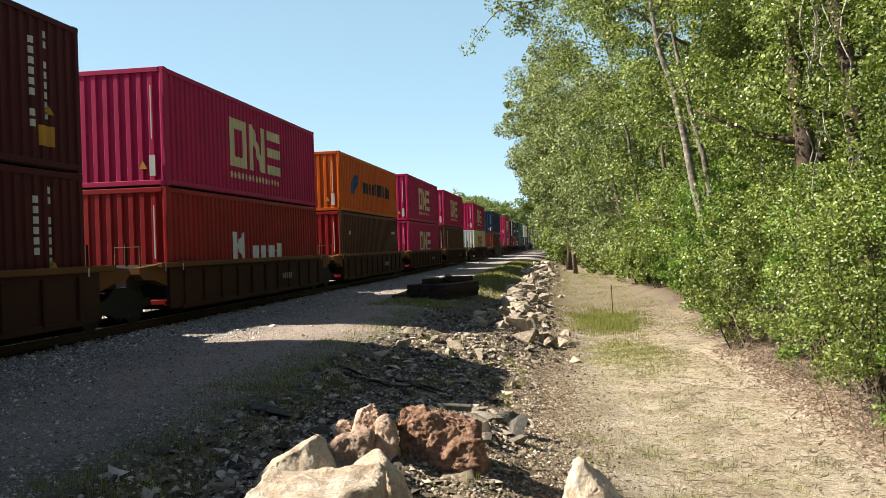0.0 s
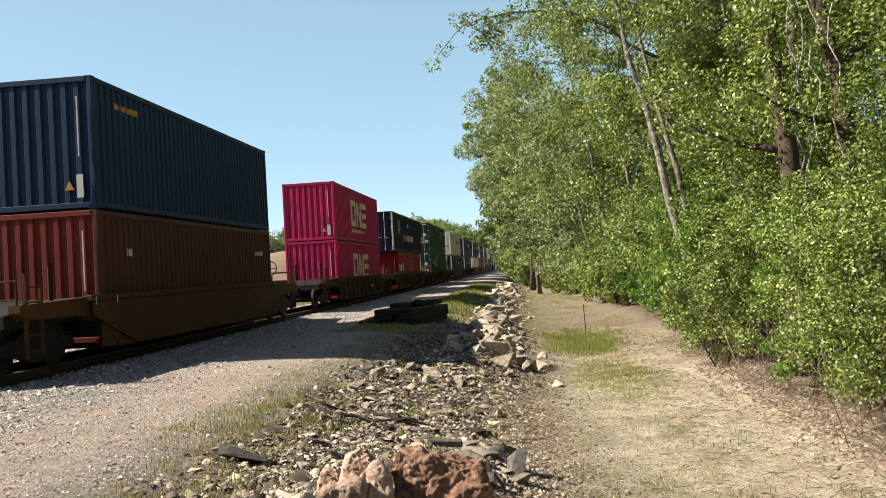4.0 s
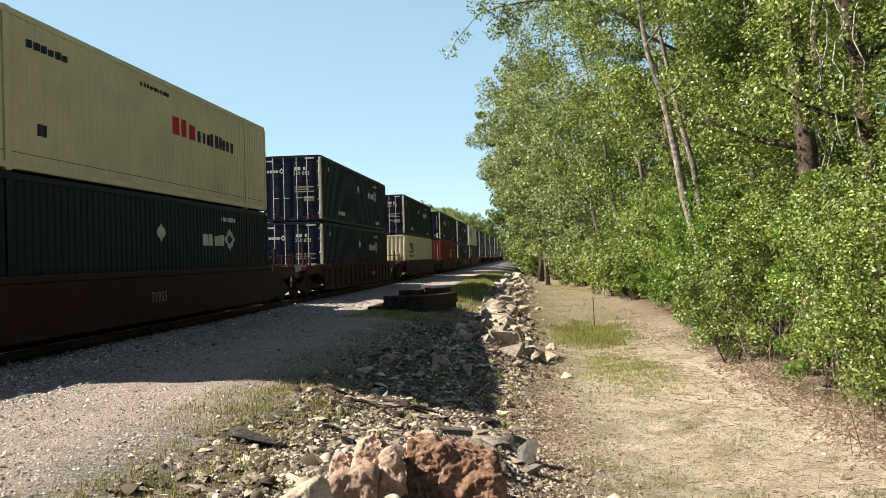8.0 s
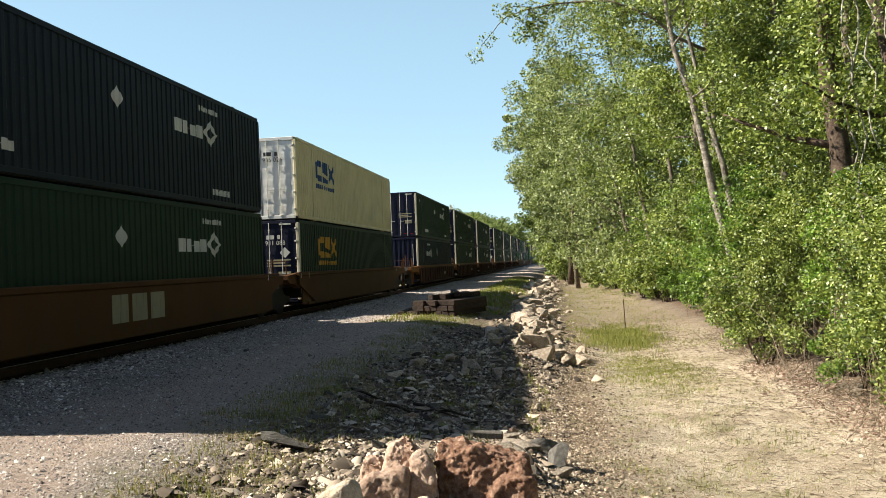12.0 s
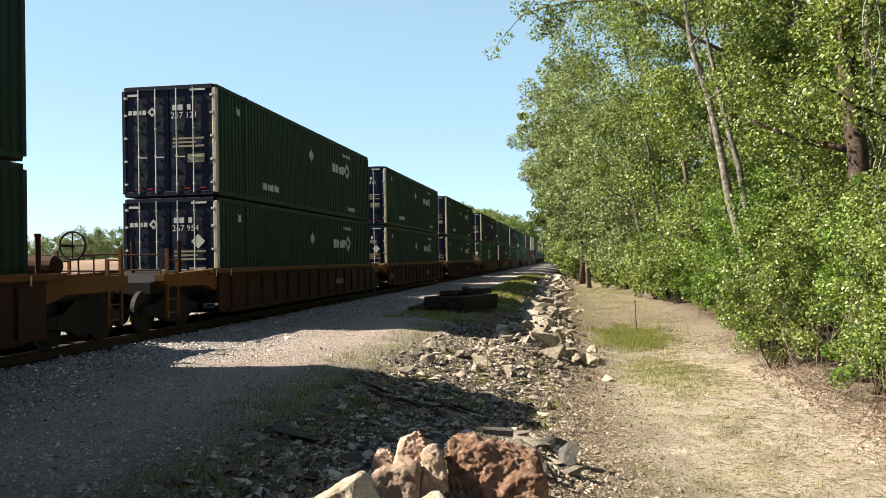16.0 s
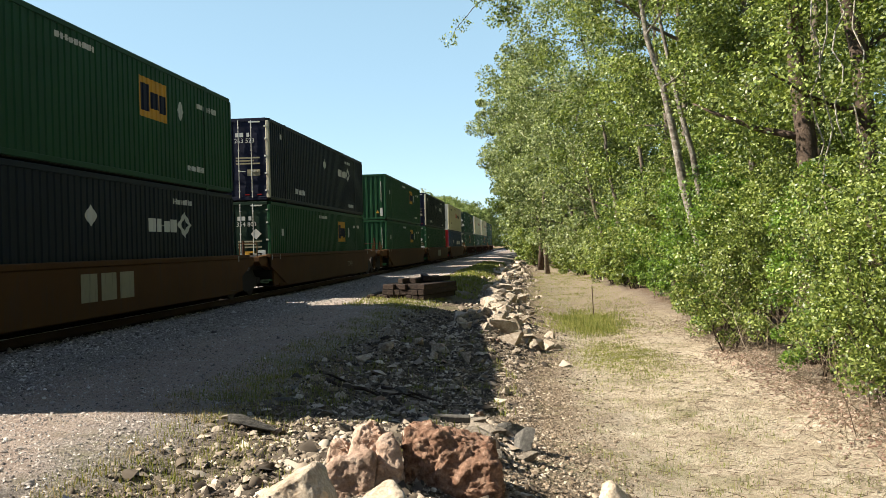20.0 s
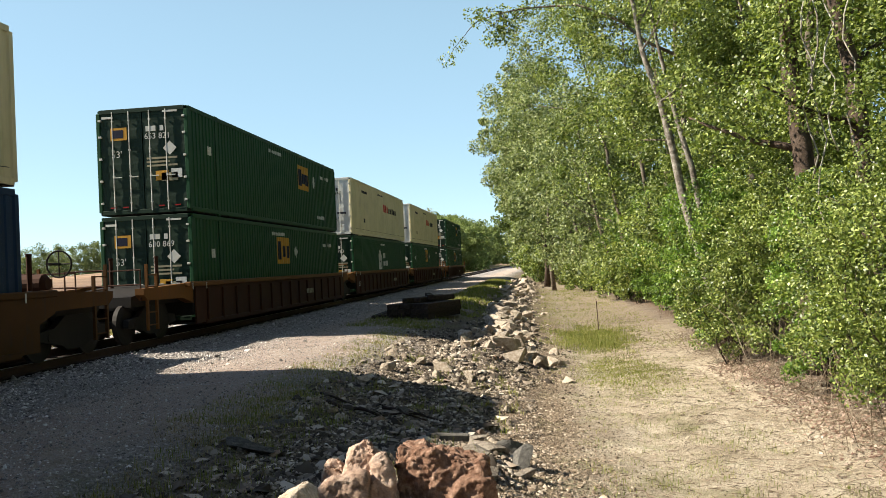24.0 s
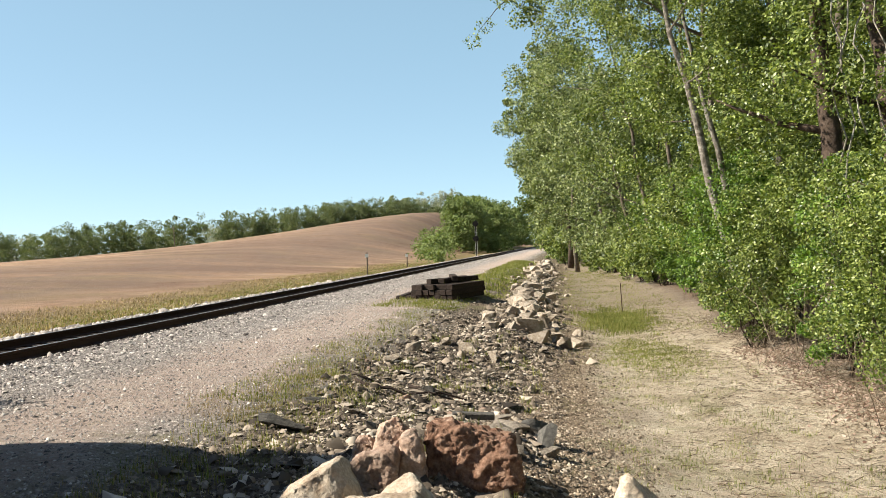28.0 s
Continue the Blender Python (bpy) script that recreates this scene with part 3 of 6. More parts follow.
def wood():
    r = random.Random(11)
    # front row of trees beside the sandy track, nearest first
    row = [(16.7, 24.6, 14.5, 2.9, 0), (16.6, 19.3, 13.5, 2.4, 0), (15.9, 30.0, 15.5, 3.0, 0), (17.6, 11.5, 13, 3.0, 0), (18.2, 16.0, 14, 3.2, 0), (18.8, 21.5, 15, 3.2, 0), (17.6, 25.5, 14, 3.0, 0), (17.4, 32.5, 17, 3.8, 0.3), (16.6, 37, 17.5, 4.0, 1.4), (16.4, 42, 17, 4.2, 1.6), (15.9, 47.5, 16, 4.3, 2.4), (15.4, 53, 14.5, 4.5, 3.2), (15.2, 60, 14.5, 4.4, 2.4), (14.8, 67, 14, 4.5, 3.0), (14.4, 77, 14.5, 4.7, 2.4), (13.8, 88, 14.5, 4.8, 2.4), (13.2, 100, 15, 5, 1.8), (12.4, 116, 15, 5, 1.4), (12.0, 135, 16, 6, 1.0), (11.5, 160, 16, 6, 0.5), (11, 190, 17, 7, 0.5), (11, 230, 17, 7, 0.5)]
    for i, (x, y, h, rad, out) in enumerate(row):
        near = y < 45
        tree(x, y, h, rad, 100 + i, 38000 if y < 27 else 30000 if near else 14000, 0.030 + 0.0020 * min(y, 120), 0.10, (r.uniform(-1, 0.3) - 0.8 * out, r.uniform(-1, 1)), BARK, LEAFP if y > 44 else LEAF if y > 18 and i % 3 else LEAFD, 0.15 + 0.02 * (i % 3), (-0.7 - 0.3 * out, 0), clumps=110, small=y > 70)
    # the leaning twin-stemmed tree whose pale trunks show through the leaves
    tree(15.3, 22.8, 12.8, 3.0, 150, 8000, 0.070, 0.50, (-2.65, -0.2), GREYBARK, LEAF, 0.165, (-1.2, 0), "leaning tree with two bare grey stems among the leaves", 70, True)
    # stout dark trunk wound with creepers
    tree(15.75, 17.0, 14, 2.6, 151, 15000, 0.07, 0.30, (-0.5, 0.2), DARKBARK, LEAF, 0.27, (-0.6, 0), "stout dark-barked tree with creepers on its trunk", 70)
    tree(15.98, 14.5, 13, 2.4, 152, 15000, 0.065, 0.35, (-0.6, 0.2), DARKBARK, LEAF, 0.22, (-0.4, 0), "stout dark-barked tree with creepers on its trunk", 70)
    # crooked small tree by the end of the stone pile
    tree(11.2, 82, 21.0, 4.9, 153, 32000, 0.17, 0.30, (-1.0, 0.2), DARKBARK, LEAFP, 0.27, (-1.0, 0), "tall spreading dark-stemmed tree beside the stone pile", 130, small=True)
    tree(11.7, 72, 19.5, 4.6, 154, 16000, 0.16, 0.30, (-0.6, 0.2), BARK, LEAFP, 0.18, (-0.6, 0), clumps=90, small=True)
    tree(10.6, 101, 18.5, 5.2, 155, 14000, 0.20, 0.12, (-0.6, 0.2), BARK, LEAFD, 0.2, (-0.5, 0), clumps=90, small=True)
    for k in range(9):
        shrub(10.2 + r.uniform(-0.6, 1.0) + 0.01 * k, 92 + 7.0 * k, r.uniform(3.4, 5.5), 2.4, 450 + k, 2600, 0.22, LEAF)
    # unseen trees beside and behind the viewer, added to hold back skylight
    for k in range(16):
        tree(18.0 + r.uniform(-0.8, 2.5), -48 + 3.5 * k, r.uniform(14, 18), 4.2, 500 + k, 4200, 0.36, 0.06, (r.uniform(-1, 0.5), r.uniform(-1, 1)), DARKBARK, LEAFD, 0.18, (-0.5, 0), "unseen tree added beside the sandy track to block skylight", 70, small=True)
    # a second added row, across the sandy track behind the viewer
    for k in range(9):
        tree(8.6 + 1.7 * k, -27 + r.uniform(-4, 3), r.uniform(13, 17), 4.0, 530 + k, 4200, 0.36, 0.06, (r.uniform(-1, 1), r.uniform(-1, 1)), DARKBARK, LEAFD, 0.18, label="unseen tree added behind the viewer to block skylight", clumps=70, small=True)
    # branch that hangs out over the track
    t = thing("overhanging_branch", "leafy branch hanging out from the wood's edge", "branch", "trees of the wood", pose(14.6, 24.5, 7.25))
    main = limb_path((0, 0, 0), (-5.6, 0.3, 1.5), 0.9, r, 8, 0.2)
    part("limb", Shape().tube(main, [0.05 * (1 - 0.09 * q) for q in range(9)], 6).mesh("limb", True), BARK, t)
    cs = list(main[2:])
    for k in range(14):
        p = r.choice(main[2:])
        tip = p + Vector((r.uniform(-1.0, 0.5), r.uniform(-0.6, 0.6), r.uniform(-1.2, 0.8)))
        part("twig", Shape().tube(limb_path(p, tip, 0.1, r, 4, 0.2), [0.016, 0.013, 0.01, 0.007, 0.004], 5).mesh("twig"), BARK, t)
        cs += [tip, p.lerp(tip, 0.6)]
    v, f = leaf_array(cs, 0.34, 3000, 0.075, 77)
    part("foliage", array_mesh("foliage", v, f), LEAF, t)
    # creepers hanging at the wood's edge
    for k, (x, y, top, low) in enumerate([(14.85, 13.9, 7.2, 2.6), (14.98, 13.9, 7.2, 1.2), (15.12, 13.7, 6.4, 3.0), (15.5, 13.9, 6.4, 1.6)]):
        lp = [(x + 0.09 * math.sin(1.7 * q + k), y + 0.05 * math.cos(2.3 * q), low + (top - low) * q / 12) for q in range(13)]
        tagged(part("hanging_vine", Shape().tube(lp, 0.013, 6).mesh("hanging_vine", True), PALEBARK), "bare pale creeper hanging from the trees", "vine", "creepers")
    # rows behind close the wood
    for i in range(26):
        y = 8 + 5.0 * i + r.uniform(-1.5, 1.5)
        tree(21.5 + r.uniform(-1.5, 3) - 0.03 * y, y, r.uniform(14, 17), 4.0, 200 + i, 6500, 0.14 + 0.001 * y, 0.1, (r.uniform(-1, 1), r.uniform(-1, 1)), DARKBARK, LEAFD, 0.17, label="tall tree deep in the wood, leafy to the ground", clumps=80, small=True)
    for i in range(36):
        y = 9.0 + 2.2 * i + r.uniform(-0.6, 0.6)
        edge = float(np.interp(y, [8, 17, 25, 38, 58, 95], [14.6, 14.7, 15.2, 15.5, 14.8, 13.3]))
        big = 22 < y < 48
        shrub(edge + r.uniform(0.5, 1.2), y, r.uniform(3.2, 5.4) if y > 20 else r.uniform(2.6, 4.4), r.uniform(1.3, 1.9), 300 + i, 17000 if y < 22 else 12000 if y < 30 else 8000 if y < 45 else 4500, 0.026 + 0.0015 * y, LEAFB if big or i % 3 == 0 else LEAF)
    for k, (x, y, h) in enumerate([(14.9, 21.2, 3.2), (15.3, 21.9, 4.0), (14.7, 19.6, 3.0), (15.0, 23.6, 3.6), (15.6, 12.4, 3.4), (15.4, 15.2, 3.0)]):
        shrub(x, y, h, 1.25, 470 + k, 12000, 0.026 + 0.0015 * y, LEAFB if k % 2 else LEAF)
    for i in range(16):
        y = 44 + 3.0 * i
        shrub(float(np.interp(y, [44, 60, 80, 95], [15.2, 14.6, 13.8, 13.2])) + r.uniform(-0.3, 0.5), y, r.uniform(2.2, 3.6), 1.7, 400 + i, 3200, 0.06 + 0.0014 * y, LEAF)


wood()


def far_trees(name, label, spots, size, per, seed, leaf=LEAFFAR):
    """A distant belt of trees, told apart only by their crowns."""
    r = random.Random(seed)
    centres, spreads = [], []
    for x, y, h, w in spots:
        z0 = float(ground_height(x, y))
        for k in range(14):
            u = r.random()
            rr = w * math.sin(math.pi * (0.15 + 0.75 * u)) * r.uniform(0.2, 1.0)
            a = r.uniform(0, 2 * math.pi)
            centres.append((x + rr * math.cos(a), y + rr * math.sin(a), z0 + h * (0.08 + 0.92 * u)))
            spreads.append(w * r.uniform(0.22, 0.42))
    v, f = leaf_array(centres, spreads, per * len(spots), size, seed, 0.85, True)
    ob = part(name, array_mesh(name, v, f), leaf)
    return tagged(ob, label, "trees", kind="stuff")


def distance():
    r = random.Random(21)
    # belt beyond the field
    belt = []
    for i in range(290):
        u = r.random()
        belt.append((-52 - 190 * u + r.uniform(-3, 3), 352 - 115 * u + r.uniform(-4, 26), r.uniform(9, 14.5) * min(1.0, 0.55 + 1.1 * u), r.uniform(3.2, 5.2)))
    far_trees("far_woods", "belt of trees along the field's far edge, haze in their green", belt, 0.42, 560, 31)
    back = [(-30 - 260 * u + r.uniform(-3, 3), 415 - 120 * u + r.uniform(0, 30), r.uniform(9, 14), r.uniform(4, 6)) for u in [r.random() for k in range(170)]]
    far_trees("farther_woods", "trees behind the belt beyond the field, coloured paler for haze", back, 0.6, 420, 35, LEAFHAZE)
    crest = [(-20 - 75 * r.random(), 392 + r.uniform(-8, 26), r.uniform(2.4, 4.8) + (2 if k % 9 == 0 else 0), r.uniform(3, 4.6)) for k in range(90)]
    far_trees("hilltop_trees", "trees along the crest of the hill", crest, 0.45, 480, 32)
    # thicket left of the line, where the track leaves the field
    thick = []
    for i in range(140):
        y = r.uniform(205, 520)
        u = r.random()
        x = -7 - u * (0.115 * y - 14)
        reach = r.uniform(0.78, 1.0) * (0.050 + 0.013 * u) * min(y, 400) + 1.5 - float(ground_height(x, y))
        thick.append((x, y, max(5.0, reach), r.uniform(3.6, 6.2)))
    far_trees("lineside_trees", "dense green trees beside the track in the distance", thick, 0.50, 1250, 33, LEAFLINE)
    end = [(-45 + 1.1 * k, 775 + r.uniform(0, 40), r.uniform(18, 27), r.uniform(4, 6)) for k in range(75)]
    far_trees("woods_beyond_track", "dark wood closing the view along the track", end, 1.1, 260, 36)
    low = []
    for i in range(34):
        y = r.uniform(105, 225)
        low.append((10.3 - r.uniform(0.132, 0.172) * y, y, r.uniform(2, 5.5), r.uniform(1.5, 3)))
    far_trees("lineside_scrub", "low thin scrub between field and track", low, 0.30, 190, 34, LEAFLINE)


distance()


# ---- stones, timber and litter ----
def rock_mesh(seed, cuts=9, fine=2, bumps=0.05, squash=(1, 1, 1), deep=0.36, full=False):
    """A broken stone: a ball cut by flat planes, then roughened."""
    r = random.Random(seed)
    b = bmesh.new()
    bmesh.ops.create_icosphere(b, subdivisions=fine, radius=1.0)
    planes = []
    for i in range(cuts):
        n = Vector((r.gauss(0, 1), r.gauss(0, 1), r.gauss(0, 0.8))).normalized()
        planes.append((n, r.uniform(deep, deep + 0.28)))
    off = Vector((seed * 3.1, seed * 1.7, 0))
    for v in b.verts:
        p = v.co.copy()
        for n, d in planes:
            k = p.dot(n) - d
            if k > 0:
                p -= n * k
        p += p.normalized() * bumps * (noise.noise(p * 2.2 + off) + 0.6 * noise.noise(p * 5.5 + off) + 0.45 * noise.noise(p * 13 + off))
        v.co = Vector((p.x * squash[0], p.y * squash[1], p.z * squash[2]))
    if full:
        for k in range(3):
            lo, hi = min(v.co[k] for v in b.verts), max(v.co[k] for v in b.verts)
            for v in b.verts:
                v.co[k] = (2 * v.co[k] - lo - hi) / (hi - lo)
    me = bpy.data.meshes.new("rock")
    b.to_mesh(me)
    b.free()
    me.materials.append(None)
    return me


def chunk_mesh(seed):
    """A broken block: the hull of scattered corners with chipped edges."""
    r = random.Random(seed)
    b = bmesh.new()
    for k in range(11):
        v = Vector((r.uniform(-1, 1), r.uniform(-1, 1), r.uniform(-1, 1)))
        v /= max(abs(v.x), abs(v.y), abs(v.z)) ** 0.7
        b.verts.new((v.x, v.y * 0.78, v.z * 0.62))
    bmesh.ops.convex_hull(b, input=b.verts)
    bmesh.ops.dissolve_limit(b, angle_limit=0.30, verts=b.verts, edges=b.edges)
    bmesh.ops.bevel(b, geom=b.edges[:], offset=0.025, segments=1, affect="EDGES")
    bmesh.ops.triangulate(b, faces=b.faces)
    for v in b.verts:
        v.co += Vector((r.uniform(-1, 1), r.uniform(-1, 1), r.uniform(-1, 1))) * 0.022
    me = bpy.data.meshes.new("rock")
    b.to_mesh(me)
    b.free()
    me.materials.append(None)
    return me


ROCKS = [chunk_mesh(40 + i) for i in range(14)]


def rock(x, y, size, seed, material=ROCKM, label="pale broken limestone block in a heap", sink=0.3, me=None, name="rock", turn=None, top=None):
    r = random.Random(seed)
    z = float(ground_height(x, y))
    s = Vector((1, 1, 1)) * size * 0.36 if not hasattr(size, "__len__") else Vector(size) * 0.5
    ob = part(name, me or r.choice(ROCKS), material)
    m = Matrix.LocRotScale((0, 0, 0), Euler(turn or (r.uniform(-.35, .35), r.uniform(-.35, .35), r.uniform(0, 6.28))), s)
    high = max((m @ v.co).z for v in ob.data.vertices)
    centre = top - high if top is not None else z + s.z * (0.62 - sink)
    ob.matrix_basis = Matrix.Translation((x, y, min(centre, z + 0.72 * high))) @ m
    return tagged(ob, label, "rock", "rocks beside the track")


def hull_rock(x, y, z, corners, seed, material, label, bumps, fine=0.035):
    """A large stone: the hull of a few corners, chipped at the edges and roughened."""
    b = bmesh.new()
    for c in corners:
        b.verts.new(c)
    bmesh.ops.convex_hull(b, input=b.verts)
    bmesh.ops.bevel(b, geom=b.edges[:], offset=0.018, segments=1, affect="EDGES")
    bmesh.ops.triangulate(b, faces=b.faces)
    for k in range(6):
        wide = [q for q in b.edges if q.calc_length() > fine]
        if not wide:
            break
        bmesh.ops.subdivide_edges(b, edges=wide, cuts=1)
        bmesh.ops.triangulate(b, faces=[f for f in b.faces if len(f.verts) > 3])
    b.normal_update()
    off = Vector((seed * 3.1, seed * 1.7, 0))
    moved = [v.co + v.normal * bumps * (1.5 * noise.noise(v.co * 4 + off) + 1.1 * noise.noise(v.co * 10 + off) - 0.6 * abs(noise.noise(v.co * 21 + off)) + 0.55 * noise.noise(v.co * 38 + off)) for v in b.verts]
    for v, p in zip(b.verts, moved):
        v.co = p
    me = bpy.data.meshes.new("rock")
    b.to_mesh(me)
    b.free()
    me.materials.append(None)
    me.polygons.foreach_set("use_smooth", [True] * len(me.polygons))
    ob = part("rock", me, material)
    ob.matrix_basis = Matrix.Translation((x, y, min(z, float(ground_height(x, y)))))
    return tagged(ob, label, "rock", "rocks beside the track")


def heap():
    # the large stones close to the viewer
    flat_me = rock_mesh(12, 8, 3, 0.05, (1.0, 0.8, 0.45))
    hull_rock(9.60, 6.95, -0.66, [(-.37, -.12, .71), (-.34, .25, .68), (0, -.2, .67), (.31, -.22, .58), (.34, .2, .56), (-.30, -.32, 0), (.40, -.34, 0), (.42, .3, 0), (-.36, .3, 0), (.40, -.28, .36), (-.36, -.2, .4)], 1, ROCKRED, "large red-brown pitted boulder on the rubble heap", 0.034, 0.024)
    knob = [(-.17, -.14, 0), (.17, -.16, 0), (.18, .15, 0), (-.17, .15, 0), (-.15, -.10, .40), (.14, -.12, .46), (.17, .08, .42), (-.12, .12, .50), (-.06, -.09, .62), (.05, .03, .68), (.10, -.10, .55), (-.13, 0, .56)]
    hull_rock(8.97, 6.70, -0.50, knob, 2, ROCKPINK, "pinkish upright knobbly boulder on the heap", 0.022, 0.026)
    hull_rock(9.14, 6.60, -0.56, [(0.9 * p[1], 0.9 * p[0], 0.95 * p[2]) for p in knob], 11, ROCKPINK, "pinkish knobbly boulder in a cluster on the heap", 0.022, 0.026)
    hull_rock(8.84, 6.48, -0.52, [(-.26, -.15, 0), (.24, -.17, 0), (.24, .15, 0), (-.24, .15, 0), (-.24, -.1, .28), (-.16, .1, .36), (-.02, -.12, .45), (.12, .08, .53), (.21, -.08, .46), (.22, .1, .40)], 3, ROCKPINK, "pinkish low boulder in a cluster on the heap", 0.022, 0.026)
    hull_rock(8.70, 6.82, -0.50, [(0.75 * p[0], 0.75 * p[1], 0.74 * p[2]) for p in knob], 12, ROCKPINK, "pinkish small boulder in a cluster on the heap", 0.022, 0.026)
    hull_rock(8.80, 5.22, -0.45, [(-.34, -.22, 0), (-.36, .2, 0), (.30, -.25, 0), (.32, .24, 0), (-.31, -.12, .36), (-.28, .16, .40), (.10, -.17, .63), (.12, .16, .64), (-.06, -.20, .55), (.21, -.14, .50), (.28, .02, .36), (.24, -.24, .25)], 5, ROCKW, "pale wedge-shaped limestone boulder on the heap", 0.014, 0.03)
    hull_rock(9.15, 4.42, -0.42, [(-.48, .36, 0), (.46, .38, 0), (.50, -.1, 0), (.2, -.42, 0), (-.52, -.36, 0), (-.42, .34, .47), (.38, .34, .52), (.45, -.05, .50), (.18, -.34, .47), (-.46, -.3, .39)], 6, ROCKW, "broad flat pale limestone slab near the viewer", 0.018, 0.035)
    hull_rock(9.44, 4.98, -0.44, [(-.26, -.2, 0), (.26, -.22, 0), (.26, .2, 0), (-.24, .2, 0), (-.03, .12, .60), (.09, -.12, .52), (.21, .0, .38), (-.2, -.12, .43), (-.2, .12, .47), (.18, -.2, .2)], 7, ROCKW, "cream limestone block beside a broad slab", 0.018, 0.035)
    hull_rock(10.98, 6.80, -0.93, [(-.3, -.25, 0), (.36, -.22, 0), (.36, .25, 0), (-.28, .25, 0), (-.12, -.05, .57), (-.18, .1, .51), (-.26, -.1, .3), (.25, -.1, .2), (.3, .1, .16), (.05, .15, .42), (.05, -.16, .35)], 8, ROCKW, "white pointed limestone block on the sandy track", 0.018, 0.035)
    # flat dark slabs
    for i, (x, y, sx, sy, sz) in enumerate([(7.28, 8.6, 0.85, 0.42, 0.36), (10.0, 10.4, 1.05, 0.6, 0.55), (9.75, 9.75, 0.9, 0.7, 0.42), (9.45, 10.6, 1.1, 0.6, 0.30), (10.15, 9.35, 0.85, 0.5, 0.48), (9.65, 9.15, 0.6, 0.5, 0.34), (7.1, 10.4, 0.5, 0.3, 0.16), (7.9, 9.6, 0.4, 0.3, 0.2), (6.9, 9.1, 0.45, 0.3, 0.14), (10.2, 8.6, 0.45, 0.35, 0.3), (9.9, 7.9, 0.35, 0.3, 0.22)]):
        rock(x, y, (sx, sy, sz), 20 + i, SLATE if i in (0, 1, 4, 6) else SLABM, "weathered flat slab lying in the rubble", 0.08, flat_me, turn=(0.14 * math.sin(2.3 * i), 0.16 * math.cos(1.7 * i), 0.25 + 1.1 * i))
    # middle stones
    for i, (x, y, s) in enumerate([(7.15, 18.3, 0.5), (8.45, 16.7, 0.62), (8.35, 16.2, 0.45), (9.0, 16.4, 0.62), (7.9, 17.1, 0.42), (7.5, 15.8, 0.5), (7.35, 14.3, 0.55), (8.2, 17.8, 0.35), (8.8, 17.2, 0.3), (9.5, 20.2, 0.95), (9.75, 19.6, 0.85), (10.85, 20.9, 0.45), (11.0, 21.2, 0.3), (10.75, 23.2, 0.55), (9.9, 20.9, 0.5), (9.2, 21.0, 0.6)]):
        rock(x, y, s, 60 + i)
    r = random.Random(5)
    for i in range(230):
        y = 20 + 62 * r.random() ** 1.35
        x = r.gauss(9.15 + 0.45 * math.exp(-(y - 20) / 12) - 0.012 * (y - 20), 0.52)
        s = r.uniform(0.34, 1.0) * r.uniform(0.5, 1) * (1 + 0.005 * y)
        rock(x, y, s, 200 + i, ROCKM, sink=r.uniform(0.0, 0.3))
    for i in range(60):
        rock(r.uniform(6.9, 9.9), r.uniform(7.5, 20), r.uniform(0.10, 0.28), 500 + i, r.choice([ROCKM, ROCKM, SLATE, ROCKPINK]), "fist-sized stone in the rubble", name="stone")


heap()


def tie_stack():
    u, w = Vector((0.34, 0.94, 0)), Vector((-0.94, 0.34, 0))
    base = Vector((6.72, 27.75, float(ground_height(6.5, 28.5))))
    st = thing("tie_stack", "stack of old dark railway ties on the roadside", "timber stack", m=Matrix.Translation(base))
    me = Shape().box(0, 0, 0, 0.225, 2.6, 0.175, 0.014).mesh("tie")
    r = random.Random(8)
    ang = math.degrees(math.atan2(-u.x, u.y))
    for layer in range(3):
        for k in range(7):
            p = w * (0.235 * k + 0.235) + u * r.uniform(-0.10, 0.10)
            part("tie", me, TIE, st, "", pose(p.x, p.y, 0.178 * layer, 0, 0, ang + r.uniform(-1.2, 1.2)))
    for k, (a, d, t2, z) in enumerate([(0.9, 0.6, 8, 0.54), (1.25, 0.4, -14, 0.54), (0.6, 1.1, 30, 0.60), (1.9, 0.0, 5, 0.0), (2.15, -0.2, 20, 0.0)]):
        p = w * a + u * d
        part("tie", me, TIE, st, "", pose(p.x, p.y, z, 0, r.uniform(-2, 2), ang + t2))
    return st


tie_stack()


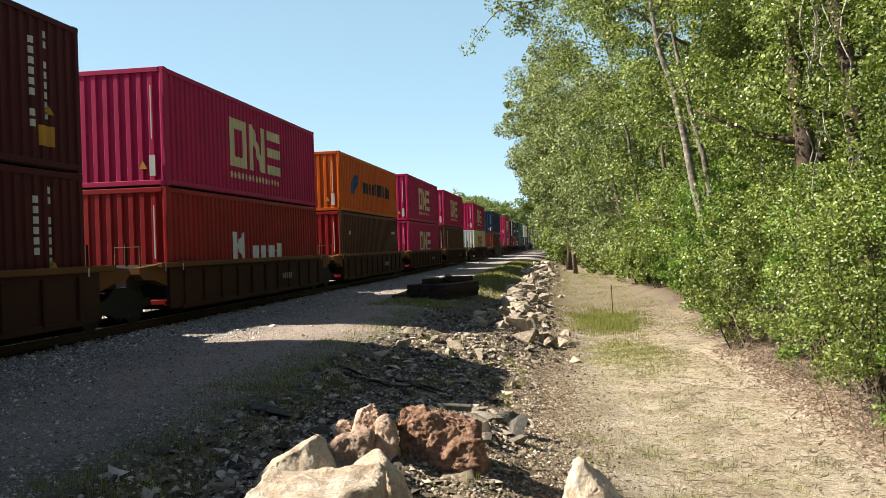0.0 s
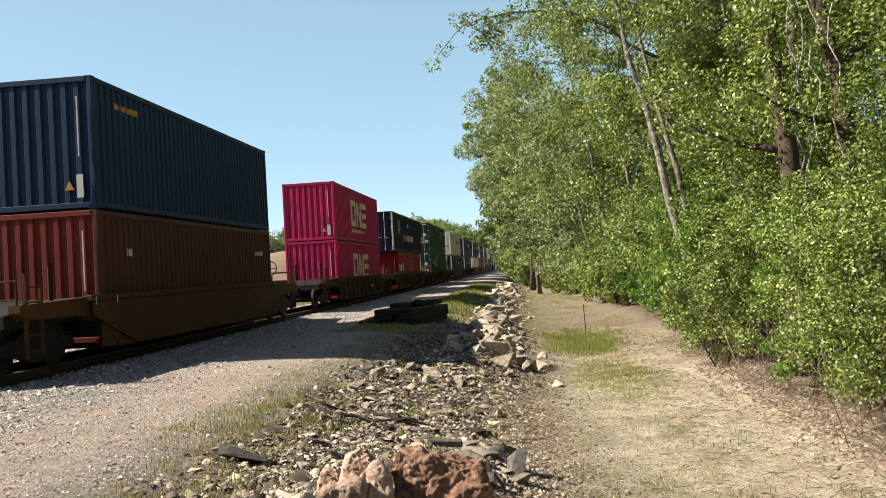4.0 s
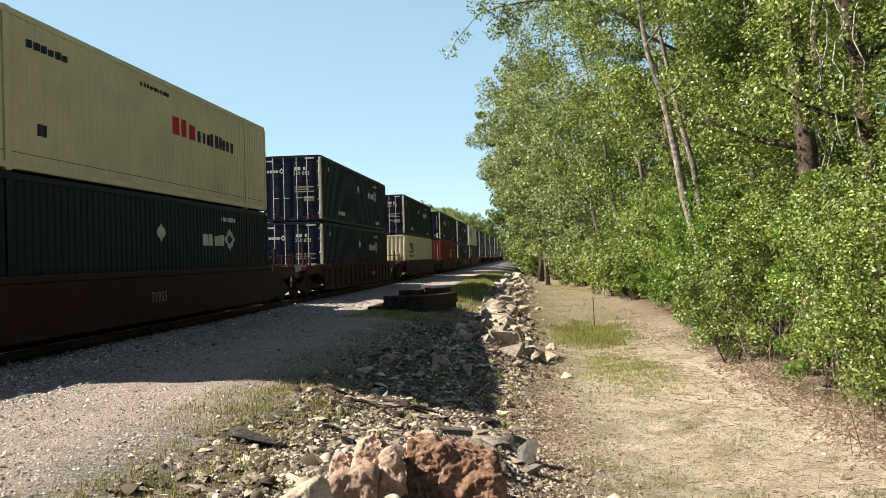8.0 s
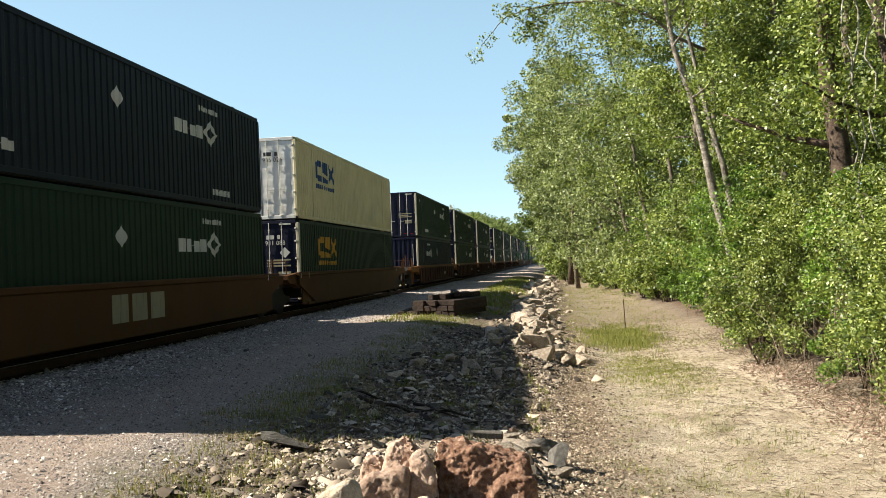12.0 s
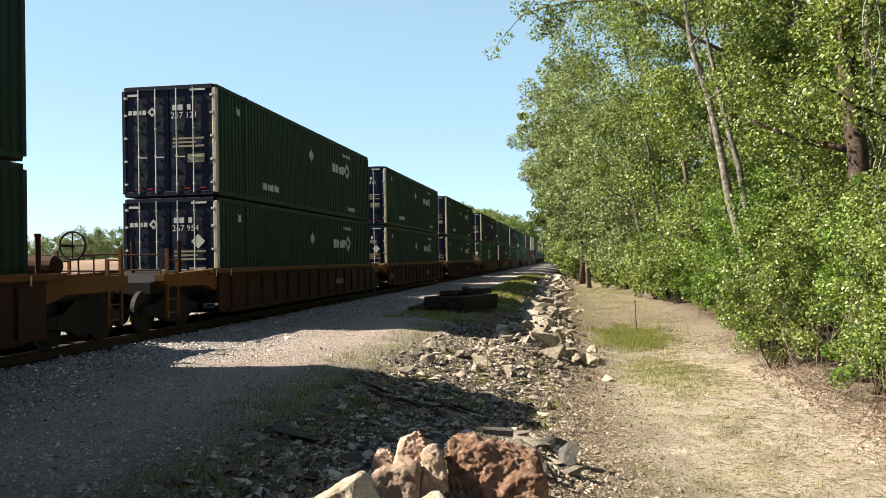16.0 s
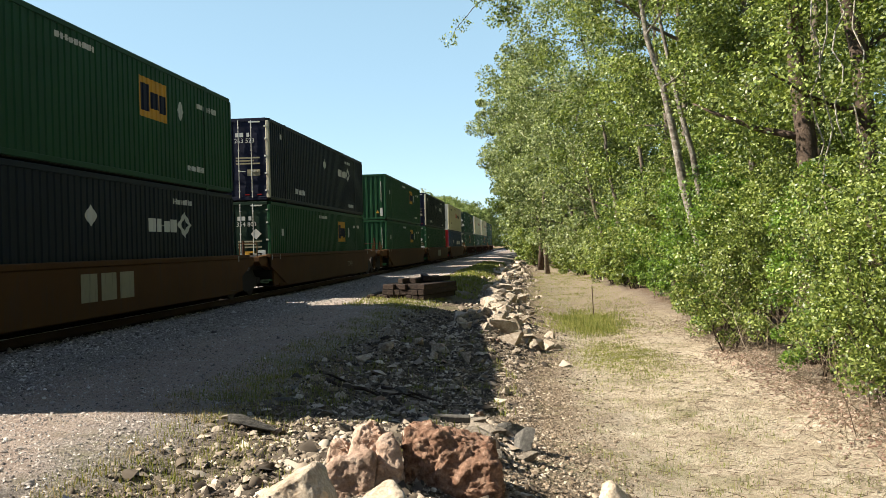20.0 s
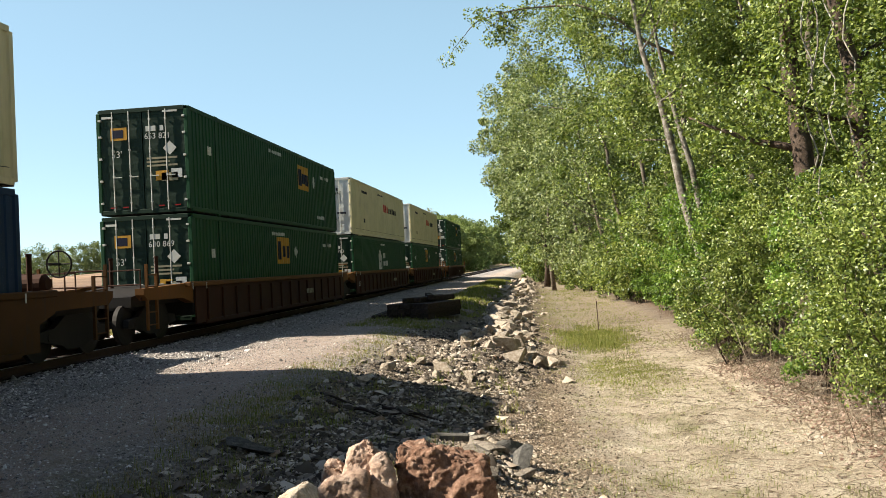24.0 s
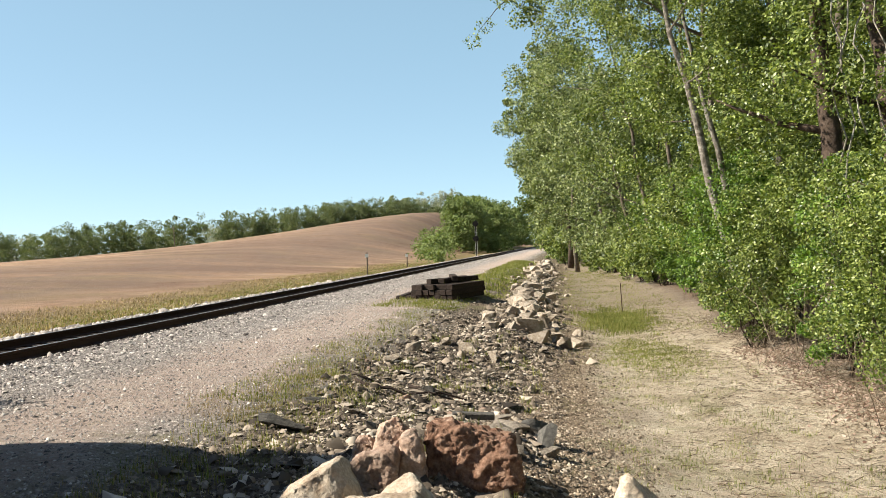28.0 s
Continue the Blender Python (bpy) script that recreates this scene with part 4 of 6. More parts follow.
def straight_things():
    z = float(ground_height(12.5, 30.7))
    tagged(part("marker_stake", Shape().tube([(12.5, 30.7, z - 0.1), (12.46, 30.7, z + 1.1)], 0.016, 6), RUST), "thin rusty iron stake standing in the grass", "stake")
    for x, y, h in ((-5.6, 67, 2.0), (-6.2, 88, 1.7)):
        z = float(ground_height(x, y)) - 0.1
        p = thing("line_post", "weathered post beside the track", "post", "posts beside the track", pose(x, y, z))
        part("post", Shape().tube([(0, 0, 0), (0.02, 0, h)], [0.07, 0.055], 8), BARK, p)
        part("plate", Shape().box(-0.14, -0.07, h - 0.42, 0.14, -0.055, h - 0.12), PALE, p)
    z = float(ground_height(-6, 160))
    s = thing("railway_signal", "two-headed railway signal mast with ladder beside the track", "signal", "", pose(-6, 160, z))
    part("mast", Shape().tube([(0, 0, -0.2), (0, 0, 7.0)], 0.09, 10), BLACKM, s)
    for h in (6.3, 3.4):
        hd = part("signal_head", Shape().tube([(0, -0.12, 0), (0, -0.20, 0)], 0.55, 20).box(-0.28, -0.12, -0.5, 0.28, 0.12, 0.5, 0.04), BLACKM, s, "black round target", pose(0, 0, h))
        part("lens_hood", Shape().tube([(0, -0.2, 0), (0, -0.5, 0)], 0.13, 12), BLACKM, hd)
    lad = Shape().tube([(-0.18, 0.25, 0), (-0.18, 0.25, 6.2)], 0.025, 6).tube([(0.18, 0.25, 0), (0.18, 0.25, 6.2)], 0.025, 6)
    for k in range(18):
        lad.tube([(-0.18, 0.25, 0.3 + 0.33 * k), (0.18, 0.25, 0.3 + 0.33 * k)], 0.016, 5)
    part("ladder", lad, PALE, s)
    x, y = -118, 262
    z = float(ground_height(x, y))
    up = thing("utility_pole", "tall pale wooden pole at the edge of the field", "utility pole", "", pose(x, y, z))
    part("pole", Shape().tube([(0, 0, -0.3), (0, 0, 7.5)], [0.17, 0.12], 8), BARK, up)
    part("crossarm", Shape().box(-0.9, -0.06, 6.9, 0.9, 0.06, 7.05), BARK, up)
    # black branch lying on the rubble and a half-buried timber
    for pts, w in (([(7.30, 11.95), (7.55, 11.80), (7.85, 11.92), (8.1, 11.78), (8.40, 11.95), (8.75, 11.90)], 1.0), ([(8.05, 12.25), (8.3, 12.12), (8.55, 12.2), (8.95, 12.05)], 0.7), ([(7.05, 12.5), (7.3, 12.3), (7.6, 12.35)], 0.6)):
        tagged(part("fallen_branch", Shape().tube([(a, b, float(ground_height(a, b)) + 0.04 + 0.025 * math.sin(9 * a)) for a, b in pts], [w * (0.034 - 0.005 * k) for k in range(len(pts))], 7).mesh("fallen_branch", True), TIE), "black crooked branch lying on the rubble", "branch", "fallen branches")
    z = float(ground_height(9.25, 10.1))
    tagged(part("old_timber", Shape().box(-0.26, -0.06, 0, 0.26, 0.06, 0.08, 0.012), SLATE, None, "", pose(9.25, 10.1, z + 0.02, 3, 4, 8)), "short weathered grey timber half buried in rubble", "timber")


straight_things()


def scatter_stones(name, label, material, n, spot, size, seed, category="gravel", flat=1.0):
    """Loose angular stones too many to count, each of its own shape."""
    r = np.random.RandomState(seed)
    x, y = spot(r, n)
    z = ground_height(x, y)
    s = size * np.exp(r.normal(0, 0.38, n))
    # a chip with four corners below and a broken ridge above
    base = np.array([(-1, -1, -0.7), (1, -1, -0.7), (1, 1, -0.7), (-1, 1, -0.7), (-0.45, 0.15, 0.8), (0.5, -0.15, 0.7)], float)
    v = base[None] * np.array([0.85, 0.66, 0.56 * flat])[None, None] * (1 + r.uniform(-0.35, 0.35, (n, 1, 3)))
    v = v * (1 + r.uniform(-0.5, 0.25, (n, 6, 3))) + r.normal(0, 0.13, (n, 6, 3)) * np.array([1, 1, flat])
    for i, j, most in ((0, 2, 0.55), (1, 2, 0.55), (0, 1, math.pi)):
        a = (r.uniform(-most, most, n) * (1 if j < 2 else flat))[:, None]
        c, q = np.cos(a), np.sin(a)
        v[..., i], v[..., j] = v[..., i] * c - v[..., j] * q, v[..., i] * q + v[..., j] * c
    v = v * s[:, None, None] + np.stack([x, y, z + 0.24 * s * flat], -1)[:, None]
    f = np.array([(0, 1, 5), (0, 5, 4), (1, 2, 5), (2, 3, 4), (2, 4, 5), (3, 0, 4)])
    faces = (np.arange(n)[:, None, None] * 6 + f[None]).reshape(-1, 3)
    ob = part(name, array_mesh(name, v.reshape(-1, 3), faces), material)
    return tagged(ob, label, category, kind="stuff")


def near_y(r, n, a, b, power=1.8):
    return a + (b - a) * r.random_sample(n) ** power


SCREE = islands("brown_scree", [(0.0, (0.055, 0.040, 0.028)), (0.5, (0.185, 0.137, 0.095)), (0.85, (0.31, 0.245, 0.18)), (1.0, (0.47, 0.40, 0.31))])


def gravel():
    scatter_stones("road_gravel", "loose pinkish grey gravel of the service road", GRAVEL, 44000, lambda r, n: (r.uniform(1.9, 6.6, n), near_y(r, n, 5, 60, 1.7)), 0.0125, 1)
    scatter_stones("road_stones", "coarser grey stones strewn from the ballast", GRAVEL, 7000, lambda r, n: (1.9 + 2.8 * r.beta(1.0, 2.2, n), near_y(r, n, 6, 50, 1.6)), 0.022, 9)
    scatter_stones("track_ballast", "pale crushed stone ballast beside the rails", GRAVEL, 24000, lambda r, n: (np.where(r.random_sample(n) < 0.55, r.uniform(0.85, 2.3, n), r.uniform(-4.4, -0.9, n)), near_y(r, n, 8, 110, 1.6)), 0.024, 2)
    scatter_stones("rubble", "dark broken rubble and chips on the heap", DARKGRAVEL, 52000, lambda r, n: (6.5 + 3.9 * r.beta(2.2, 1.7, n), near_y(r, n, 3.2, 26, 1.5)), 0.019, 3)
    scatter_stones("coarse_rubble", "coarse pale chips in the rubble", DARKGRAVEL, 4200, lambda r, n: (6.7 + 3.4 * r.beta(2, 2, n), near_y(r, n, 4, 24, 1.3)), 0.042, 6)
    scatter_stones("rubble_shards", "flat weathered shards lying in the rubble", DARKGRAVEL, 2600, lambda r, n: (6.7 + 3.6 * r.beta(2, 1.7, n), near_y(r, n, 3.8, 22, 1.3)), 0.060, 8, "rubble", 0.3)
    scatter_stones("slope_gravel", "brown gravel spilling down the bank", SCREE, 42000, lambda r, n: (9.3 + 2.4 * r.beta(1.5, 2.6, n), near_y(r, n, 4.5, 34, 1.5)), 0.015, 4)
    scatter_stones("pile_chips", "small pale stones between larger blocks", DARKGRAVEL, 2600, lambda r, n: (r.normal(9.1, 0.7, n), near_y(r, n, 17, 90, 1.3)), 0.06, 5)
    scatter_stones("ballast_edge", "pale stones along the far foot of the ballast", GRAVEL, 7000, lambda r, n: (r.normal(-3.6, 0.6, n), near_y(r, n, 14, 160, 1.3)), 0.06, 7)


gravel()


def blades(name, label, material, n, spot, height, seed, width=0.006, lie=0.25, category="grass"):
    """Thin bent blades, each of two pieces."""
    r = np.random.RandomState(seed)
    x, y = spot(r, n)
    z = ground_height(x, y)
    h = height * np.exp(r.normal(0, 0.35, n))
    a = r.uniform(0, 2 * math.pi, n)
    d = np.stack([np.cos(a), np.sin(a), np.zeros(n)], -1)
    s = np.stack([-np.sin(a), np.cos(a), np.zeros(n)], -1) * (width * (1 + 0.02 * y))[:, None]
    p = np.stack([x, y, z - 0.01], -1)
    k = (r.uniform(0, 1, n) * lie)[:, None] * h[:, None]
    up = np.array([0, 0, 1.0])[None] * h[:, None]
    mid, tip = p + 0.55 * up + 0.35 * k * d, p + up * (1 - 0.5 * lie) + 1.3 * k * d
    v = np.stack([p - s, p + s, mid + 0.7 * s, mid - 0.7 * s, tip + 0.15 * s, tip - 0.15 * s], 1).reshape(-1, 3)
    f = (np.arange(n)[:, None, None] * 6 + np.array([(0, 1, 2, 3), (3, 2, 4, 5)])[None]).reshape(-1, 4)
    ob = part(name, array_mesh(name, v, f), material)
    return tagged(ob, label, category, kind="stuff")


def tufts(cx, cy, spread, r, n):
    k = r.randint(0, len(cx), n)
    return cx[k] + r.normal(0, spread, n), cy[k] + r.normal(0, spread, n)


def grasses():
    def strip(x0, x1, y0, y1, count, spread, power=1.5):
        def spot(r, n):
            return tufts(r.uniform(x0, x1, count), near_y(r, count, y0, y1, power), spread, r, n)
        return spot
    blades("roadside_grass", "sparse yellow-green grass along the road's edge", GRASS, 4200, strip(5.9, 6.9, 10, 27, 420, 0.12), 0.055, 1, 0.004)
    blades("near_grass", "patchy yellow-green grass at the near edge of the road", GRASS, 4200, strip(6.5, 7.8, 4.0, 13, 220, 0.12, 1.2), 0.06, 12, 0.0035)
    blades("near_straw", "patchy dry grass at the near edge of the road", STRAW, 5000, strip(6.4, 7.7, 4.0, 13, 220, 0.14, 1.2), 0.05, 13, 0.003, 0.6)
    blades("roadside_straw", "dry grass along the road's edge", STRAW, 5000, strip(5.9, 7.2, 9, 27, 500, 0.16), 0.05, 2, 0.0035, 0.6)
    blades("bank_grass", "bright grass between the road and the stone pile", GRASS, 16000, strip(5.6, 8.1, 31, 85, 700, 0.18, 1.2), 0.12, 3, 0.007)
    blades("stack_grass", "grass round the stack of ties", GRASS, 3500, strip(4.6, 7.2, 24.5, 29.5, 130, 0.14, 1.0), 0.085, 4, 0.005)
    blades("track_grass", "patch of fresh grass on the sandy track", GRASS, 15000, lambda r, n: tufts(r.normal(12.1, 0.55, 260), r.normal(27.5, 2.0, 260), 0.2, r, n), 0.09, 5, 0.005)
    blades("track_weeds", "thin weeds on the sandy track", GRASS, 11000, lambda r, n: tufts(r.normal(12.3, 0.6, 240), r.normal(19.3, 1.6, 240), 0.24, r, n), 0.045, 6, 0.004)
    blades("far_track_grass", "thin grass on the far part of the sandy track", GRASS, 12000, strip(10.4, 14.6, 24, 75, 600, 0.25, 1.2), 0.05, 7, 0.006)
    blades("sand_weeds", "scattered weeds on the sandy track", GRASS, 6000, strip(11.0, 14.0, 7, 17, 260, 0.10), 0.05, 8, 0.003)
    blades("heap_weeds", "weeds growing among the rubble", GRASS, 2600, strip(7.0, 10.0, 4.5, 20, 110, 0.07), 0.09, 9, 0.004)
    blades("verge_straw", "yellow dry grass beyond the track", STRAW, 26000, strip(-15.0, -5.0, 18, 120, 2600, 0.5, 1.2), 0.11, 10, 0.010, 0.6)
    blades("verge_green", "greenish weeds beyond the track", GRASS, 7000, strip(-11, -5.0, 18, 110, 500, 0.45, 1.2), 0.11, 11, 0.010, 0.5)


grasses()


def sticks(name, label, material, n, spot, length, thick, seed, rise=0.05, category="litter"):
    """Straight thin twigs lying about, three-sided."""
    r = np.random.RandomState(seed)
    x, y = spot(r, n)
    z = ground_height(x, y) + 0.012 + rise * r.random_sample(n) ** 3
    a = r.uniform(0, math.pi, n)
    ln = length * np.exp(r.normal(0, 0.5, n))
    d = np.stack([np.cos(a), np.sin(a), r.normal(0, 0.06 + rise, n)], -1) * ln[:, None] * 0.5
    s = np.stack([-np.sin(a), np.cos(a), np.zeros(n)], -1) * thick
    up = np.array([0, 0, thick * 1.6])[None]
    c = np.stack([x, y, z], -1)
    bend = np.stack([-np.sin(a), np.cos(a), np.zeros(n)], -1) * (r.normal(0, 0.10, n) * ln)[:, None]
    v = np.stack([c - d - s, c - d + s, c - d + up, c + bend - s, c + bend + s, c + bend + up, c + d - s * 0.4, c + d + s * 0.4, c + d + up * 0.4], 1).reshape(-1, 3)
    q = np.array([(0, 1, 4, 3), (1, 2, 5, 4), (2, 0, 3, 5), (3, 4, 7, 6), (4, 5, 8, 7), (5, 3, 6, 8)])
    f = (np.arange(n)[:, None, None] * 9 + q[None]).reshape(-1, 4)
    ob = part(name, array_mesh(name, v, f), material)
    return tagged(ob, label, category, kind="stuff")


def litter():
    sticks("path_twigs", "dark twigs and stalks lying on the sand", TWIG, 6000, lambda r, n: (10.7 + 4.2 * r.beta(2, 1.4, n), near_y(r, n, 5, 36, 1.5)), 0.075, 0.004, 1)
    sticks("path_stalks", "long dry stalks strewn across the sand", TWIG, 1500, lambda r, n: (11.2 + 3.6 * r.beta(2, 1.4, n), near_y(r, n, 6, 30, 1.5)), 0.15, 0.004, 2)
    sticks("edge_brush", "tangle of bare dry brush under the shrubs", TWIG, 1700, lambda r, n: (r.normal(14.8, 0.35, n), near_y(r, n, 8.5, 26, 1.2)), 0.36, 0.004, 3, 0.55, "brush")
    stems = Shape()
    q = random.Random(13)
    for i in range(210):
        y = 8.5 + 27 * q.random() ** 1.3
        x = float(np.interp(y, [8, 17, 25, 38], [14.2, 14.3, 14.8, 15.2])) + q.gauss(0.75, 0.32)
        z, h = float(ground_height(x, y)), q.uniform(0.3, 1.7)
        lx, ly = q.gauss(-0.06, 0.30) * h, q.gauss(0, 0.34) * h
        w, droop = q.uniform(0.003, 0.009), q.uniform(0.0, 0.35) * h
        stems.tube([(x, y, z - 0.02), (x + 0.25 * lx + q.gauss(0, 0.04), y + 0.25 * ly, z + 0.45 * h), (x + 0.6 * lx + q.gauss(0, 0.05), y + 0.6 * ly + q.gauss(0, 0.05), z + 0.8 * h), (x + lx, y + ly, z + h), (x + 1.5 * lx, y + 1.5 * ly, z + h - droop)], [w, 0.85 * w, 0.65 * w, 0.45 * w, 0.2 * w], 4, False)
    tagged(part("bare_stems", stems, TWIG), "bare pale stems and saplings along the wood's edge", "brush", kind="stuff")
    r = np.random.RandomState(9)
    n = 6000
    x, y = r.normal(14.75, 0.36, n), near_y(r, n, 8, 20, 1.2)
    p = np.stack([x, y, ground_height(x, y)], -1)
    v, f = leaf_array(p, 0.03, n, 0.055, 10, 0.5)
    ob = part("leaf_litter", array_mesh("leaf_litter", v, f), islands("fallen_leaves", [(0.0, (0.16, 0.09, 0.065)), (0.5, (0.34, 0.23, 0.18)), (1.0, (0.52, 0.41, 0.34))]))
    tagged(ob, "pinkish brown fallen leaves under the shrubs", "leaves", kind="stuff")


litter()


# ---- the train ----
WIDE = 2.6
BASE = 0.32


def corrugation(a, b, pitch, depth, edge=0.0):
    """Breaks (position, depth) of a trapezoid profile between a and b; 0 is the outer face, negative lies inward."""
    n = max(1, round((b - a) / pitch))
    p = (b - a) / n
    out = []
    for i in range(n):
        s = a + i * p
        out += [(s, 0.0), (s + 0.36 * p, 0.0), (s + 0.5 * p, -depth), (s + 0.86 * p, -depth)]
    return out + [(b, 0.0)]


MESHES = {}


def cached(key, build):
    if key not in MESHES:
        MESHES[key] = build()
    return MESHES[key]


def side_profile(length, long):
    return corrugation(0.13, length - 0.13, 0.235 if long else 0.278, 0.022 if long else 0.036)


def side_mesh(length, high, long):
    s = Shape()
    prof = side_profile(length, long)
    for y, d in prof:
        s.v += [(WIDE / 2 - 0.012 + d, y, 0.15), (WIDE / 2 - 0.012 + d, y, high - 0.10)]
    s.f = [(2 * i, 2 * i + 2, 2 * i + 3, 2 * i + 1) for i in range(len(prof) - 1)]
    return s.mesh("side_panel")


def end_mesh(high):
    s = Shape()
    prof = corrugation(-WIDE / 2 + 0.12, WIDE / 2 - 0.12, 0.29, 0.055)
    for x, d in prof:
        s.v += [(x, 0.02 - d, 0.15), (x, 0.02 - d, high - 0.10)]
    s.f = [(2 * i, 2 * i + 2, 2 * i + 3, 2 * i + 1) for i in range(len(prof) - 1)]
    return s.mesh("end_panel")


def decal(length, long, y0, y1, low, high_z, off=0.004):
    """Paint on the corrugated side from y0 to y1; low and high_z are numbers or functions of 0..1 along it."""
    prof = side_profile(length, long)
    py, pd = [p[0] for p in prof], [p[1] for p in prof]
    ys = sorted(set([y0, y1] + [p for p in py if y0 < p < y1] + list(np.linspace(y0, y1, 7))))
    s = Shape()
    for y in ys:
        u = (y - y0) / (y1 - y0)
        lo = low(u) if callable(low) else low
        hi = high_z(u) if callable(high_z) else high_z
        x = WIDE / 2 - 0.012 + float(np.interp(y, py, pd)) + off
        s.v += [(x, y, lo), (x, y, hi)]
    s.f = [(2 * i, 2 * i + 2, 2 * i + 3, 2 * i + 1) for i in range(len(ys) - 1)]
    return s


def join_shapes(shapes):
    s = Shape()
    for o in shapes:
        n = len(s.v)
        s.v += o.v
        s.f += [tuple(n + i for i in f) for f in o.f]
    return s


def word_blocks(length, long, y0, y1, z0, z1, n, seed=1):
    """A row of plain upright blocks, joined by a thin line, as wide and high as a line of writing."""
    r = random.Random(seed)
    w, e, mid = (y1 - y0) / n, 0.002, (z0 + z1) / 2
    prof = side_profile(length, long)
    py, pd = [p[0] for p in prof], [p[1] for p in prof]
    rows = []
    for i in range(n):
        a, b, top = y0 + i * w, y0 + (i + r.uniform(0.66, 0.86)) * w, z1 - r.choice([0, 0, 0.15]) * (z1 - z0)
        rows += [(y, z0, top) for y in [a] + [p for p in py if a < p < b] + [b]]
        if i < n - 1:
            c = y0 + (i + 1) * w
            rows += [(y, mid - 0.006, mid + 0.006) for y in [b + e] + [p for p in py if b + e < p < c - e] + [c - e]]
    s = Shape()
    for y, lo, hi in rows:
        x = WIDE / 2 - 0.012 + float(np.interp(y, py, pd)) + 0.004
        s.v += [(x, y, lo), (x, y, hi)]
    s.f = [(2 * i, 2 * i + 2, 2 * i + 3, 2 * i + 1) for i in range(len(rows) - 1)]
    return s


def rhombus(length, long, y, z, w, h):
    return decal(length, long, y - w / 2, y + w / 2, lambda u: z - h / 2 * (1 - abs(2 * u - 1)), lambda u: z + h / 2 * (1 - abs(2 * u - 1)) + 0.001)


def rhombus_ring(length, long, y, z, w, h):
    k = 0.5

    def up(u):
        return h / 2 * (1 - abs(2 * u - 1))

    def hole(u):
        return max(0.0, h / 2 * (k - abs(2 * u - 1)))
    return join_shapes([decal(length, long, y - w / 2, y + w / 2, lambda u: z + hole(u), lambda u: z + up(u) + 0.001),
                        decal(length, long, y - w / 2, y + w / 2, lambda u: z - up(u) - 0.001, lambda u: z - hole(u))])


